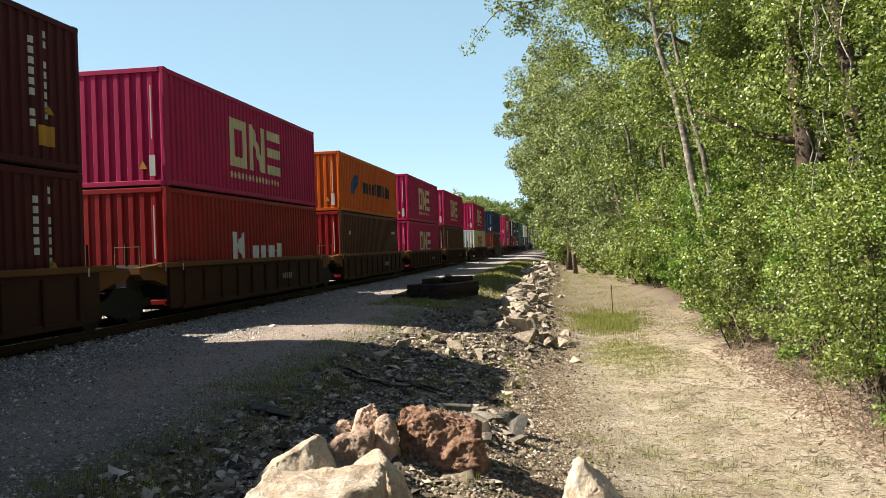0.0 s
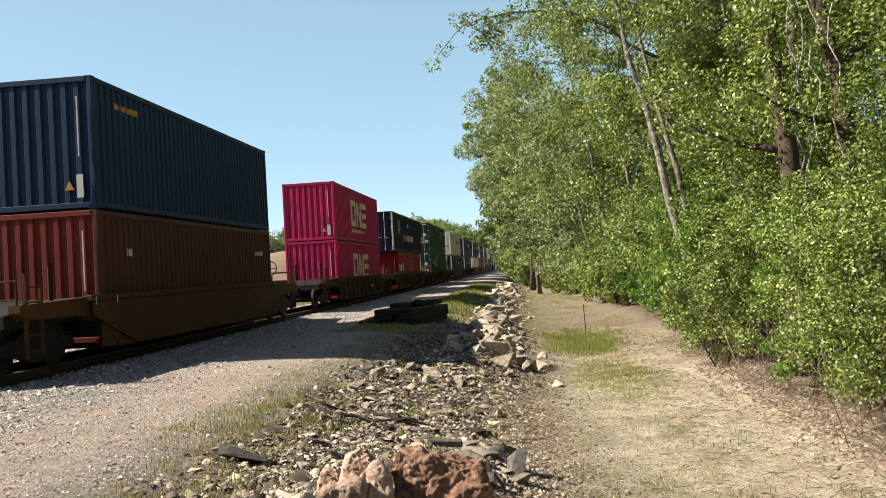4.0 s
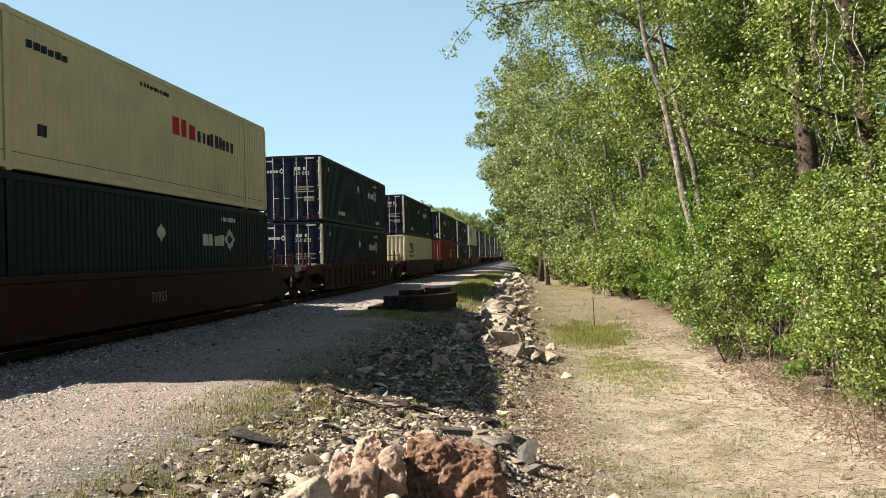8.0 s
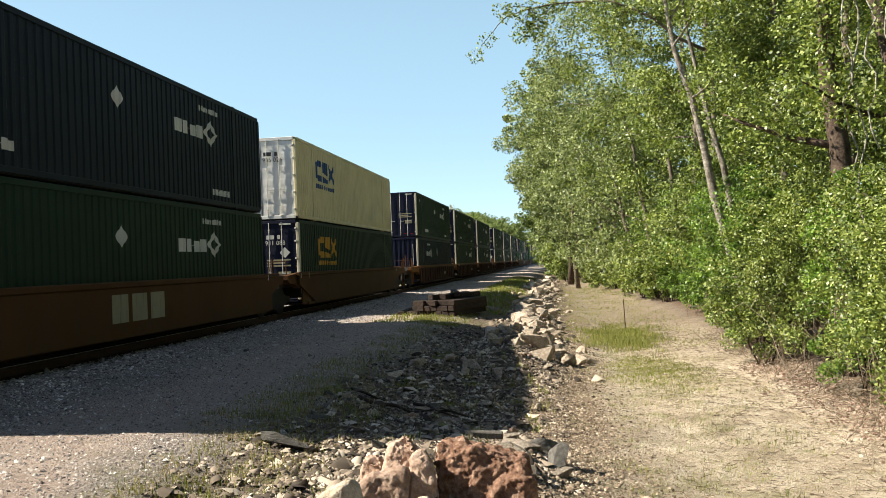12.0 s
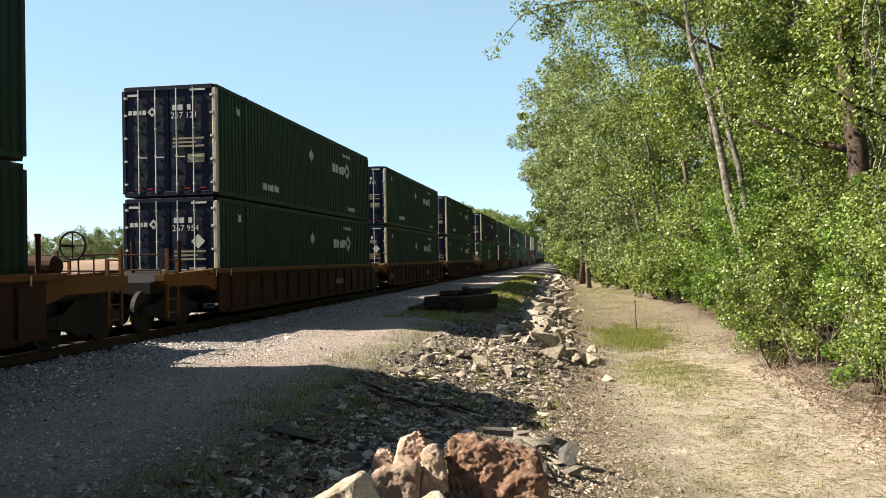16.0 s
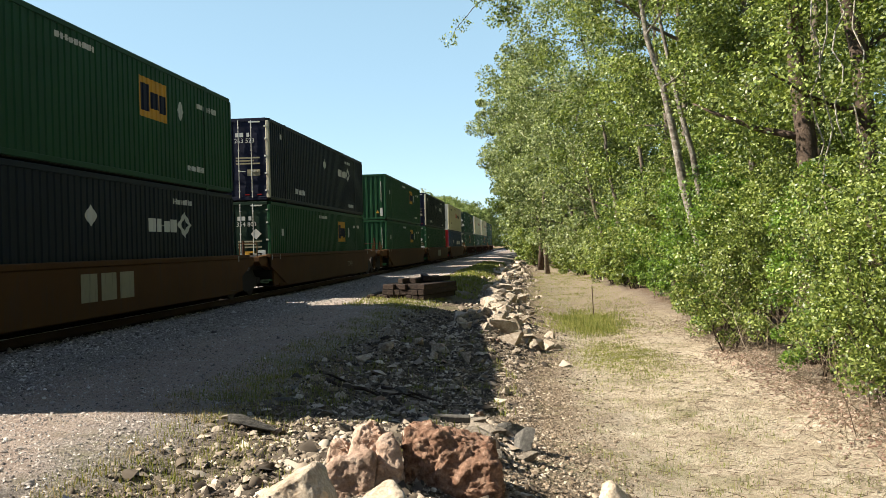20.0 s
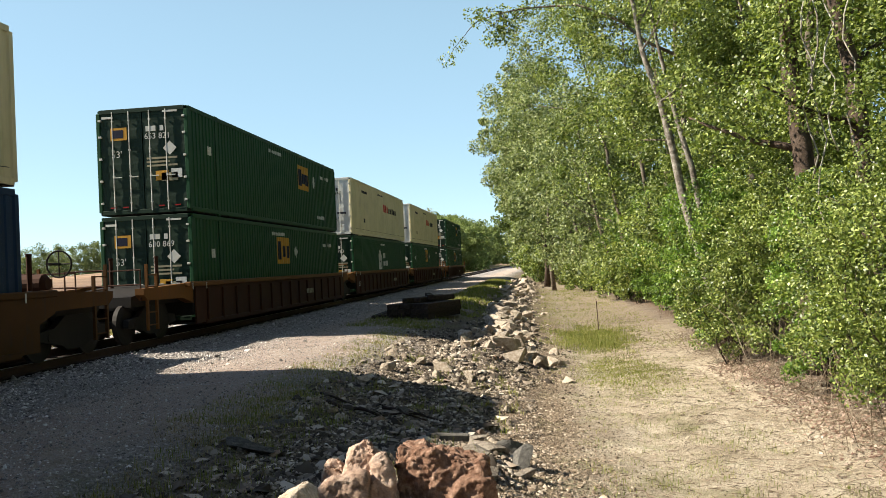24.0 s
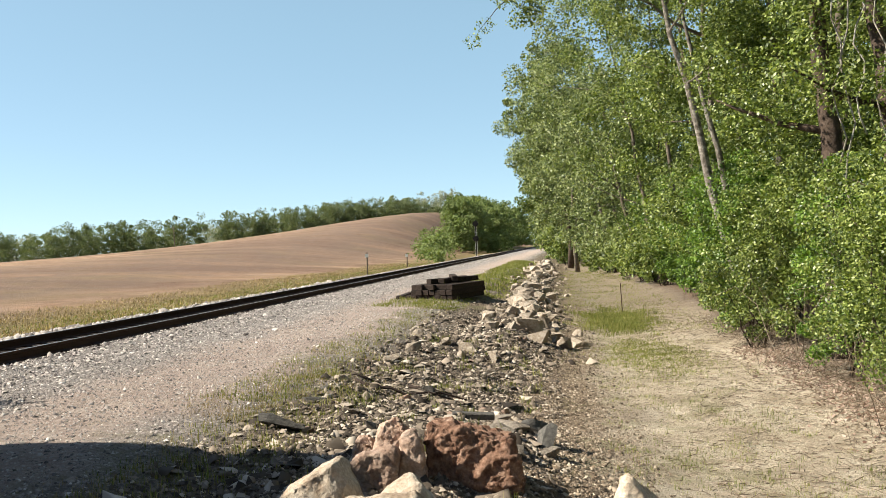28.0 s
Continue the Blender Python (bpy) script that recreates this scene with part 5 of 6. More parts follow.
def mark(kind, length, long):
    """Painted marks of each livery: (part name, shape, material)."""
    a = (length, long)
    if kind in ("ring", "ring_red"):
        ink = CREAM if kind == "ring" else REDINK
        zs = (0.86, 2.28)
        ring = join_shapes([decal(*a, 4.0, 5.35, 1.98, zs[1]), decal(*a, 4.0, 5.35, zs[0], 1.16), decal(*a, 4.0, 4.32, 1.16, 1.98), decal(*a, 5.03, 5.35, 1.16, 1.98)])
        mid = join_shapes([decal(*a, 5.55, 5.85, zs[0], zs[1]), decal(*a, 5.85, 6.5, lambda u: 1.75 - 0.9 * u, lambda u: 2.28 - 0.9 * u), decal(*a, 6.5, 6.8, zs[0], zs[1])])
        bars = join_shapes([decal(*a, 7.05, 8.25, 1.98, zs[1]), decal(*a, 7.05, 8.25, 1.42, 1.72), decal(*a, 7.05, 8.25, zs[0], 1.16)])
        out = [("painted_ring", ring, ink), ("painted_shape", mid, ink), ("painted_bars", bars, ink)]
        if kind == "ring":
            out.append(("painted_line", word_blocks(*a, 4.0, 8.2, 0.52, 0.70, 15), ink))
        return out
    if kind == "tall_word":
        return [("painted_block", join_shapes([decal(*a, 4.0, 4.3, 1.0, 1.85), decal(*a, 4.3, 4.85, lambda u: 1.4 - 0.4 * u, lambda u: 1.5 + 0.35 * u)]), WHITEP), ("painted_word", word_blocks(*a, 5.5, 8.4, 1.02, 1.52, 4, 3), WHITEP)]
    if kind == "emblem_word":
        return [("painted_emblem", join_shapes([decal(*a, 1.9, 2.5, 0.85, lambda u: 1.3 + 0.4 * u), decal(*a, 2.55, 3.2, lambda u: 1.0 + 0.3 * u, 1.75)]), BLUEINK), ("painted_word", word_blocks(*a, 4.2, 10.3, 1.0, 1.62, 10, 5), BLACKINK)]
    if kind == "diamond_word":
        return [("painted_word", word_blocks(*a, 10.55, 12.15, 1.70, 2.02, 4, 2), INK), ("painted_diamond", rhombus_ring(*a, 12.58, 1.9, 0.85, 0.68), INK), ("warning_diamond", rhombus(*a, 7.94, 1.99, 0.48, 0.5), INK),
                ("painted_line", word_blocks(*a, 12.64, 13.74, 0.30, 0.46, 9, 4), INK), ("painted_line", word_blocks(*a, 3.2, 4.6, 0.42, 0.62, 9, 6), INK), ("painted_number", word_blocks(*a, 11.9, 13.1, 2.42, 2.56, 8, 7), INK), ("painted_mark", word_blocks(*a, 1.35, 1.6, 2.3, 2.52, 2, 8), INK)]
    if kind == "diamond_word_low":
        return [("painted_word", word_blocks(*a, 3.4, 5.0, 1.70, 2.02, 4, 2), INK), ("painted_diamond", rhombus_ring(*a, 5.43, 1.9, 0.85, 0.68), INK), ("warning_diamond", rhombus(*a, 8.3, 1.99, 0.48, 0.5), INK),
                ("painted_line", word_blocks(*a, 12.64, 13.74, 0.30, 0.46, 9, 4), INK), ("painted_line", word_blocks(*a, 3.2, 4.6, 0.42, 0.62, 9, 6), INK), ("painted_number", word_blocks(*a, 3.9, 5.1, 2.42, 2.56, 8, 7), INK)]
    if kind in ("three_blocks_blue", "three_blocks_gold", "three_blocks_low"):
        ink = GOLDINK if kind.endswith("gold") else BLUEINK
        y0 = 1.9 if kind.endswith("low") else 2.4
        blocks = []
        for i in range(3):
            c = y0 + i * 0.85
            if i == 0:
                blocks += [decal(*a, c, c + 0.25, 1.65, 2.28), decal(*a, c + 0.25, c + 0.75, 2.12, 2.36), decal(*a, c + 0.25, c + 0.75, 1.56, 1.80)]
            elif i == 1:
                blocks += [decal(*a, c, c + 0.75, lambda u: 2.12 - 0.1 * u, 2.36), decal(*a, c, c + 0.75, lambda u: 1.95 - 0.1 * u, lambda u: 2.12 - 0.1 * u), decal(*a, c, c + 0.75, 1.56, lambda u: 1.80 - 0.1 * u)]
            else:
                blocks += [decal(*a, c, c + 0.75, lambda u: 1.56 + 0.56 * u, lambda u: 1.80 + 0.56 * u), decal(*a, c, c + 0.75, lambda u: 2.12 - 0.56 * u, lambda u: 2.36 - 0.56 * u, 0.008)]
        return [("painted_emblem", join_shapes(blocks), ink), ("painted_line", word_blocks(*a, y0, y0 + 2.5, 1.28, 1.45, 10, 9), ink)]
    if kind == "red_black_word":
        return [("painted_word", word_blocks(*a, 8.75, 10.25, 1.62, 2.08, 3, 2), REDINK), ("painted_word", word_blocks(*a, 10.35, 13.1, 1.62, 1.98, 9, 3), BLACKINK), ("painted_line", word_blocks(*a, 7.0, 8.6, 2.5, 2.6, 9, 4), BLACKINK),
                ("painted_line", word_blocks(*a, 2.6, 4.0, 2.30, 2.45, 6, 4), BLACKINK), ("painted_mark", word_blocks(*a, 2.9, 3.2, 0.72, 0.95, 2, 4), BLACKINK), ("seam", decal(*a, 0.2, length - 0.2, 0.335, 0.35), SLATE)]
    if kind == "house_word":
        return [("painted_house", join_shapes([decal(*a, 6.5, 7.5, 1.1, lambda u: 1.85 + 0.45 * (1 - abs(2 * u - 1))), ]), INK), ("painted_word", word_blocks(*a, 7.9, 8.7, 1.75, 2.1, 2, 3), INK), ("painted_word", word_blocks(*a, 7.9, 9.5, 1.3, 1.6, 5, 3), INK), ("painted_line", word_blocks(*a, 7.2, 8.7, 2.5, 2.6, 9, 4), INK), ("house_mark", join_shapes([decal(*a, 6.75, 6.87, 1.25, 1.85, 0.009), decal(*a, 7.13, 7.25, 1.25, 1.85, 0.009), decal(*a, 6.87, 7.13, 1.5, 1.6, 0.009)]), GREEN)]
    if kind in ("gold_square", "gold_square_low", "gold_square_mid"):
        y0 = {"gold_square": 10.2, "gold_square_low": 4.05, "gold_square_mid": 7.25}[kind]
        return [("painted_square", decal(*a, y0, y0 + 1.5, 1.5, 2.45), GOLDINK), ("painted_emblem", join_shapes([decal(*a, y0 + 0.1, y0 + 0.5, 1.65, 2.3, 0.009), decal(*a, y0 + 0.6, y0 + 1.0, 1.75, 2.15, 0.009), decal(*a, y0 + 1.08, y0 + 1.4, 1.7, 2.15, 0.009)]), NAVY),
                ("warning_diamond", rhombus(*a, y0 + (2.3 if y0 > 5 else -0.9), 1.95, 0.42, 0.5), INK), ("painted_line", word_blocks(*a, 6.8, 8.3, 2.5, 2.62, 9, 4), INK), ("painted_mark", word_blocks(*a, 1.3, 1.6, 1.7, 1.95, 2, 4), INK), ("painted_number", word_blocks(*a, 13.6, 15.0, 2.2, 2.35, 7, 5), INK), ("painted_line", word_blocks(*a, 12.9, 14.0, 0.45, 0.6, 8, 5), INK)]
    if kind == "two_tone_word":
        stripes = [decal(*a, 2.5, 3.75 - 0.08 * abs(i - 4), 1.45 + 0.11 * i, 1.50 + 0.11 * i) for i in range(9)]
        return [("painted_word", word_blocks(*a, 4.9, 7.0, 0.9, 1.4, 5, 2), ORANGE), ("painted_word", word_blocks(*a, 7.1, 10.8, 0.9, 1.4, 10, 3), INK), ("painted_emblem", join_shapes(stripes), INK), ("placard", decal(*a, 7.65, 8.1, 2.0, 2.3), INK)]
    if kind == "white_word":
        return [("painted_word", word_blocks(*a, 9.2, 13.6, 1.3, 1.75, 10, 3), INK), ("placard", decal(*a, 5.0, 5.5, 1.5, 1.8), INK)]
    if kind == "tall_letters":
        return [("painted_word", word_blocks(*a, 0.2, 2.7, 1.2, 1.75, 6, 3), INK), ("placard", decal(*a, 6.55, 6.85, 1.9, 2.15), INK), ("placard", decal(*a, 6.55, 6.85, 1.2, 1.5), INK)]
    if kind == "vertical_line":
        return [("painted_column", join_shapes([decal(*a, 1.3, 1.55, 2.3 - 0.3 * i, 2.52 - 0.3 * i) for i in range(6)]), INK)]
    if kind == "gold_patch":
        return [("painted_patch", join_shapes([decal(*a, 8.9, 9.9, 1.15, lambda u: 1.5 + 0.55 * u), decal(*a, 9.95, 11.4, 1.15, 2.1)]), GOLDINK), ("painted_mark", word_blocks(*a, 15.0, 15.6, 1.9, 2.1, 3, 4), INK)]
    if kind == "small_gold":
        return [("painted_word", word_blocks(*a, 1.0, 2.3, 2.35, 2.5, 4, 3), GOLDINK)]
    if kind == "far_columns":
        cols = [decal(*a, length - 1.55 + 0.42 * k, length - 1.43 + 0.42 * k, 2.45 - 0.19 * i, 2.58 - 0.19 * i) for k in range(2) for i in range(10) if (i * 3 + k) % 7]
        return [("painted_column", join_shapes(cols), INK), ("placard", decal(*a, length - 1.30, length - 0.86, 0.42, 0.80), GOLDINK), ("warning_mark", decal(*a, length - 1.15, length - 0.88, 1.02, lambda u: 1.03 + 0.18 * (1 - abs(2 * u - 1))), GOLDINK)]
    if kind == "plain_marks":
        return [("painted_number", word_blocks(*a, length - 1.6, length - 0.8, 2.0, 2.15, 6, 3), INK), ("painted_mark", word_blocks(*a, 1.3, 1.6, 1.9, 2.1, 2, 5), INK)]
    return []


def casting_mesh():
    return Shape().box(-0.081, -0.089, -0.059, 0.081, 0.089, 0.059, 0.012).mesh("corner_casting")


def door_mesh(high):
    """One of the two doors, from x = 0.012 outward, pressed in shallow steps, face at y = 0."""
    s = Shape()
    x0, x1 = 0.012, WIDE / 2 - 0.11
    zs = corrugation(0.30, high - 0.30, (high - 0.6) / 5, 0.004)
    prof = [(0.05, 0.16), (0.0, 0.16)] + [(-d, z) for z, d in zs] + [(0.0, high - 0.12), (0.05, high - 0.12)]
    for x in (x0, x1):
        s.v += [(x, y, z) for y, z in prof]
    k = len(prof)
    s.f = [(i, i + k, i + 1 + k, i + 1) for i in range(k - 1)] + [tuple(range(k)), tuple(reversed(range(k, 2 * k)))]
    return s.mesh("door")


def rod_mesh(high):
    s = Shape()
    s.tube([(0, 0, 0.1), (0, 0, high - 0.08)], 0.015, 6)
    for z in (0.32, 1.05, 1.75, high - 0.35):
        s.box(-0.028, -0.012, z, 0.028, 0.03, z + 0.035)
    s.box(-0.01, -0.03, 1.02, 0.24, -0.012, 1.045)
    return s.mesh("lock_rod")


def container(look_of, long, high, colour, end, end_colour, marks, label, post=None, number=None):
    """An intermodal container; its origin is the bottom of its near end."""
    length = 16.15 if long else 12.19
    c = thing("shipping_container", label, "shipping container", "containers on the train")
    w = WIDE / 2
    a = part("side_panel", cached(("side", long, high), lambda: side_mesh(length, high, long)), colour, c)
    part("side_panel", a.data, colour, c, "", pose(0, length, 0, 0, 0, 180))
    roof = cached(("roof", long), lambda: Shape().box(-w + 0.05, 0.05, -0.03, w - 0.05, length - 0.05, -0.012).mesh("roof"))
    part("roof", roof, colour, c, "", pose(0, 0, high))
    floor_me = cached(("under", long), lambda: Shape().box(-w + 0.05, 0.05, 0.02, w - 0.05, length - 0.05, 0.10).mesh("underframe"))
    part("underframe", floor_me, BLACKM, c)
    rail = cached(("rail", long), lambda: Shape().box(-0.04, 0.1, -0.06, 0.04, length - 0.1, 0.06, 0.01).mesh("side_rail"))
    for x in (-w + 0.04, w - 0.04):
        part("bottom_rail", rail, colour, c, "", pose(x, 0, 0.10))
        part("top_rail", rail, colour, c, "", pose(x, 0, high - 0.07))
    pst = cached(("post", high), lambda: Shape().box(-0.055, -0.07, 0.1, 0.055, 0.07, high - 0.1, 0.015).mesh("corner_post"))
    for x in (-w + 0.055, w - 0.055):
        part("corner_post", pst, post if post and x > 0 else end_colour if post else colour, c, "", pose(x, 0.07, 0))
        part("corner_post", pst, colour, c, "", pose(x, length - 0.07, 0))
    cast = cached("cast", casting_mesh)
    for x in (-w + 0.08, w - 0.08):
        for y in ((2.0, length - 2.0) if long else (0.089, length - 0.089)):
            for z in (0.059, high - 0.056):
                part("corner_casting", cast, post if post and not long else colour, c, "", pose(x + (0.004 if x > 0 else -0.004), y, z))
    head = cached("header", lambda: Shape().box(-w + 0.1, 0.0, -0.06, w - 0.1, 0.09, 0.06, 0.01).mesh("end_rail"))
    for z in (0.09, high - 0.065):
        part("end_rail", head, end_colour, c, "", pose(0, 0, z))
        part("end_rail", head, colour, c, "", pose(0, length - 0.09, z))
    far_end = cached(("end", high), lambda: end_mesh(high))
    part("end_panel", far_end, colour, c, "", pose(0, length, 0, 0, 0, 180))
    if long:
        sup = cached(("support", high), lambda: Shape().box(-0.01, -0.09, 0.14, 0.012, 0.09, high - 0.1, 0.004).mesh("support_post"))
        for y in (2.0, length - 2.0):
            part("support_post", sup, colour, c, "", pose(w - 0.012, y, 0))
    if end == "wall":
        part("end_panel", far_end, end_colour, c)
        col = Shape().box(0.96, -0.045, high - 1.75, 0.99, -0.041, high - 0.45)
        part("painted_column", col, INK, c)
        tri = Shape()
        tri.v = [(0.62, -0.042, 0.42), (0.84, -0.042, 0.42), (0.73, -0.042, 0.62)]
        tri.f = [(0, 1, 2)]
        part("warning_triangle", tri, GOLDINK, c)
        part("placard", Shape().box(0.90, -0.046, 0.25, 1.05, -0.042, 0.75), INK, c)
    else:
        d = cached(("door", high), lambda: door_mesh(high))
        for turn in (0, 1):
            door = part("door", d, end_colour, c, "", pose(0, 0.03, 0) if not turn else Matrix.Diagonal((-1, 1, 1, 1)) @ pose(0, 0.03, 0))
        rod = cached(("rod", high), lambda: rod_mesh(high))
        for x in (-0.83, -0.36, 0.22, 0.68):
            part("lock_rod", rod, INK, c, "white painted lock rod", pose(x, -0.012, 0))
        for x in (-w + 0.115, w - 0.115):
            for z in (0.35, 0.95, 1.55, 2.15, high - 0.3):
                part("hinge", cached("hinge", lambda: Shape().box(-0.04, -0.03, -0.028, 0.04, 0.03, 0.028, 0.006).mesh("hinge")), INK if look_of != "plain" else end_colour, c, "", pose(x, 0, z))
        end_marks(c, look_of, high, number)
    for name, shape, ink in cached(("marks", marks, long), lambda: [(n, s.mesh(n), i) for n, s, i in mark(marks, length, long)]):
        part(name, shape, ink, c)
    return c


def end_marks(c, look_of, high, number):
    """Marks painted on the doors, at the near end."""
    y = -0.016

    def plate(name, x0, z0, x1, z1, ink, d=0.003):
        return part(name, Shape().box(x0, y - d, z0, x1, y, z1), ink, c)

    def diamond(x, z, r, ink):
        s = Shape()
        s.v = [(x - r, y - 0.004, z), (x, y - 0.004, z - r), (x + r, y - 0.004, z), (x, y - 0.004, z + r)]
        s.f = [(0, 1, 2, 3)]
        return part("warning_diamond", s, ink, c)
    ink = BLACKINK if look_of in ("silver", "white") else INK
    if number:
        for i, chars in enumerate(number):
            me = text_mesh(chars, 0.225)
            part("lettering", me, ink, c, "painted number", pose(0.44, y - 0.004, high - 0.80 - 0.27 * i, 0, 0, -90))
            plate("painted_line", 0.12, high - 0.66, 0.40, high - 0.52, ink)
            plate("painted_line", 0.52, high - 0.66, 0.62, high - 0.52, ink)
    if look_of in ("dark", "green"):
        if number and int(number[0][-1]) % 2 == 0 or look_of == "green":
            diamond(0.78, high - 1.14, 0.19, INK)
        for i in range(3):
            plate("painted_line", 0.12, high - 1.42 - 0.10 * i, 0.98 - 0.22 * (i % 2), high - 1.37 - 0.10 * i, DULLINK)
        plate("placard", 0.52, high - 2.02, 0.98, high - 1.80, DULLINK)
        plate("painted_line", 0.60, high - 0.17, 1.02, high - 0.12, INK)
        plate("painted_line", -1.12, high - 0.26, -0.80, high - 0.20, INK)
        for x in (-0.95, -0.6, 0.42, 0.86):
            plate("reflector", x, 0.20, x + 0.16, 0.235, REDP)
    if look_of == "dark":
        for i in range(4):
            plate("painted_block", -1.10 + 0.13 * i, high - 0.74, -1.0 + 0.13 * i, high - 0.63, INK)
        diamond(-0.44, high - 0.68, 0.13, INK)
        s = Shape()
        s.v = [(-0.44 - 0.06, y - 0.007, high - 0.68), (-0.44, y - 0.007, high - 0.74), (-0.38, y - 0.007, high - 0.68), (-0.44, y - 0.007, high - 0.62)]
        s.f = [(0, 1, 2, 3)]
        part("painted_diamond", s, NAVY, c)
    if look_of == "green":
        plate("painted_square", -0.88, high - 0.86, -0.42, high - 0.52, GOLDINK)
        plate("painted_emblem", -0.82, high - 0.80, -0.52, high - 0.58, NAVY, 0.006)
        part("lettering", text_mesh("53'", 0.26), INK, c, "painted length", pose(-0.72, y - 0.004, high - 1.25, 0, 0, -90))
        plate("placard", 0.36, high - 2.0, 0.72, high - 1.74, GOLDINK)
        plate("placard", 0.80, high - 1.95, 1.1, high - 1.70, PALE)
    if look_of == "silver":
        for i in range(3):
            plate("painted_block", -0.95 + 0.48 * i, high - 1.02, -0.56 + 0.48 * i, high - 0.52, REDINK)
        plate("placard", -0.82, 0.62, -0.52, 0.84, GOLDINK)
        for i, chars in enumerate(("WARNING", "HIGH CUBE")):
            part("lettering", text_mesh(chars, 0.17), BLACKINK, c, "painted warning", pose(-0.72, y - 0.004, high - 1.25 - 0.19 * i, 0, 0, -90))
        part("lettering", text_mesh("53'", 0.30), BLACKINK, c, "painted length", pose(0.45, y - 0.004, 0.78, 0, 0, -90))
        plate("painted_line", 0.55, 1.05, 1.0, 1.16, BLACKINK)
    if look_of == "white":
        for i in range(3):
            plate("painted_block", -1.05 + 0.33 * i, high - 0.75, -0.78 + 0.33 * i, high - 0.45, BLUEINK)
        for i, chars in enumerate(("WARNING", "HIGH CUBE")):
            part("lettering", text_mesh(chars, 0.17), BLACKINK, c, "painted warning", pose(-0.72, y - 0.004, high - 1.65 - 0.19 * i, 0, 0, -90))
        plate("rust_patch", -1.1, 0.3, -0.3, 0.9, CARBROWN)


# well cars ------------------------------------------------------------------
def truck(parent, y, at=0.0):
    """A two-axle truck with side frames, springs and wheels."""
    tr = part("truck", cached("bolster", lambda: Shape().box(-0.95, -0.2, 0.45, 0.95, 0.2, 0.75, 0.03).mesh("truck")), BLACKM, parent, "black cast-steel truck", pose(0, y, 0))
    frame_me = cached("sideframe", lambda: Shape().prism([(-1.25, 0.40), (-1.2, 0.58), (-0.75, 0.62), (-0.35, 0.86), (0.35, 0.86), (0.75, 0.62), (1.2, 0.58), (1.25, 0.40), (0.95, 0.36), (0.5, 0.28), (0.3, 0.18), (-0.3, 0.18), (-0.5, 0.28), (-0.95, 0.36)], -0.07, 0.07).mesh("side_frame"))
    wheel_me = cached("wheel", lambda: Shape().tube([(-0.075, 0, 0), (-0.05, 0, 0), (-0.05, 0, 0), (0.06, 0, 0), (0.06, 0, 0), (0.09, 0, 0)], [0.30, 0.42, 0.47, 0.46, 0.32, 0.28], 24).mesh("wheel"))
    axle_me = cached("axle", lambda: Shape().tube([(-1.1, 0, 0), (1.1, 0, 0)], 0.085, 10).mesh("axle"))
    spring_me = cached("spring", lambda: Shape().tube([(0, 0, 0.3), (0, 0, 0.6)], 0.07, 8).mesh("spring"))
    for x in (-1.02, 1.02):
        part("side_frame", frame_me, BLACKM, tr, "", pose(x, 0, 0))
        for q in (-0.17, 0.0, 0.17):
            part("spring", spring_me, BLACKM, tr, "", pose(x, q, 0))
    for q in (-0.88, 0.88):
        part("axle", axle_me, BLACKM, tr, "", pose(0, q, 0.46))
        for x, turn in ((-0.80, 0), (0.80, 180)):
            part("wheel", wheel_me, WHEELM, tr, "grimy steel wheel", pose(x, q, 0.46, 0, 0, turn))


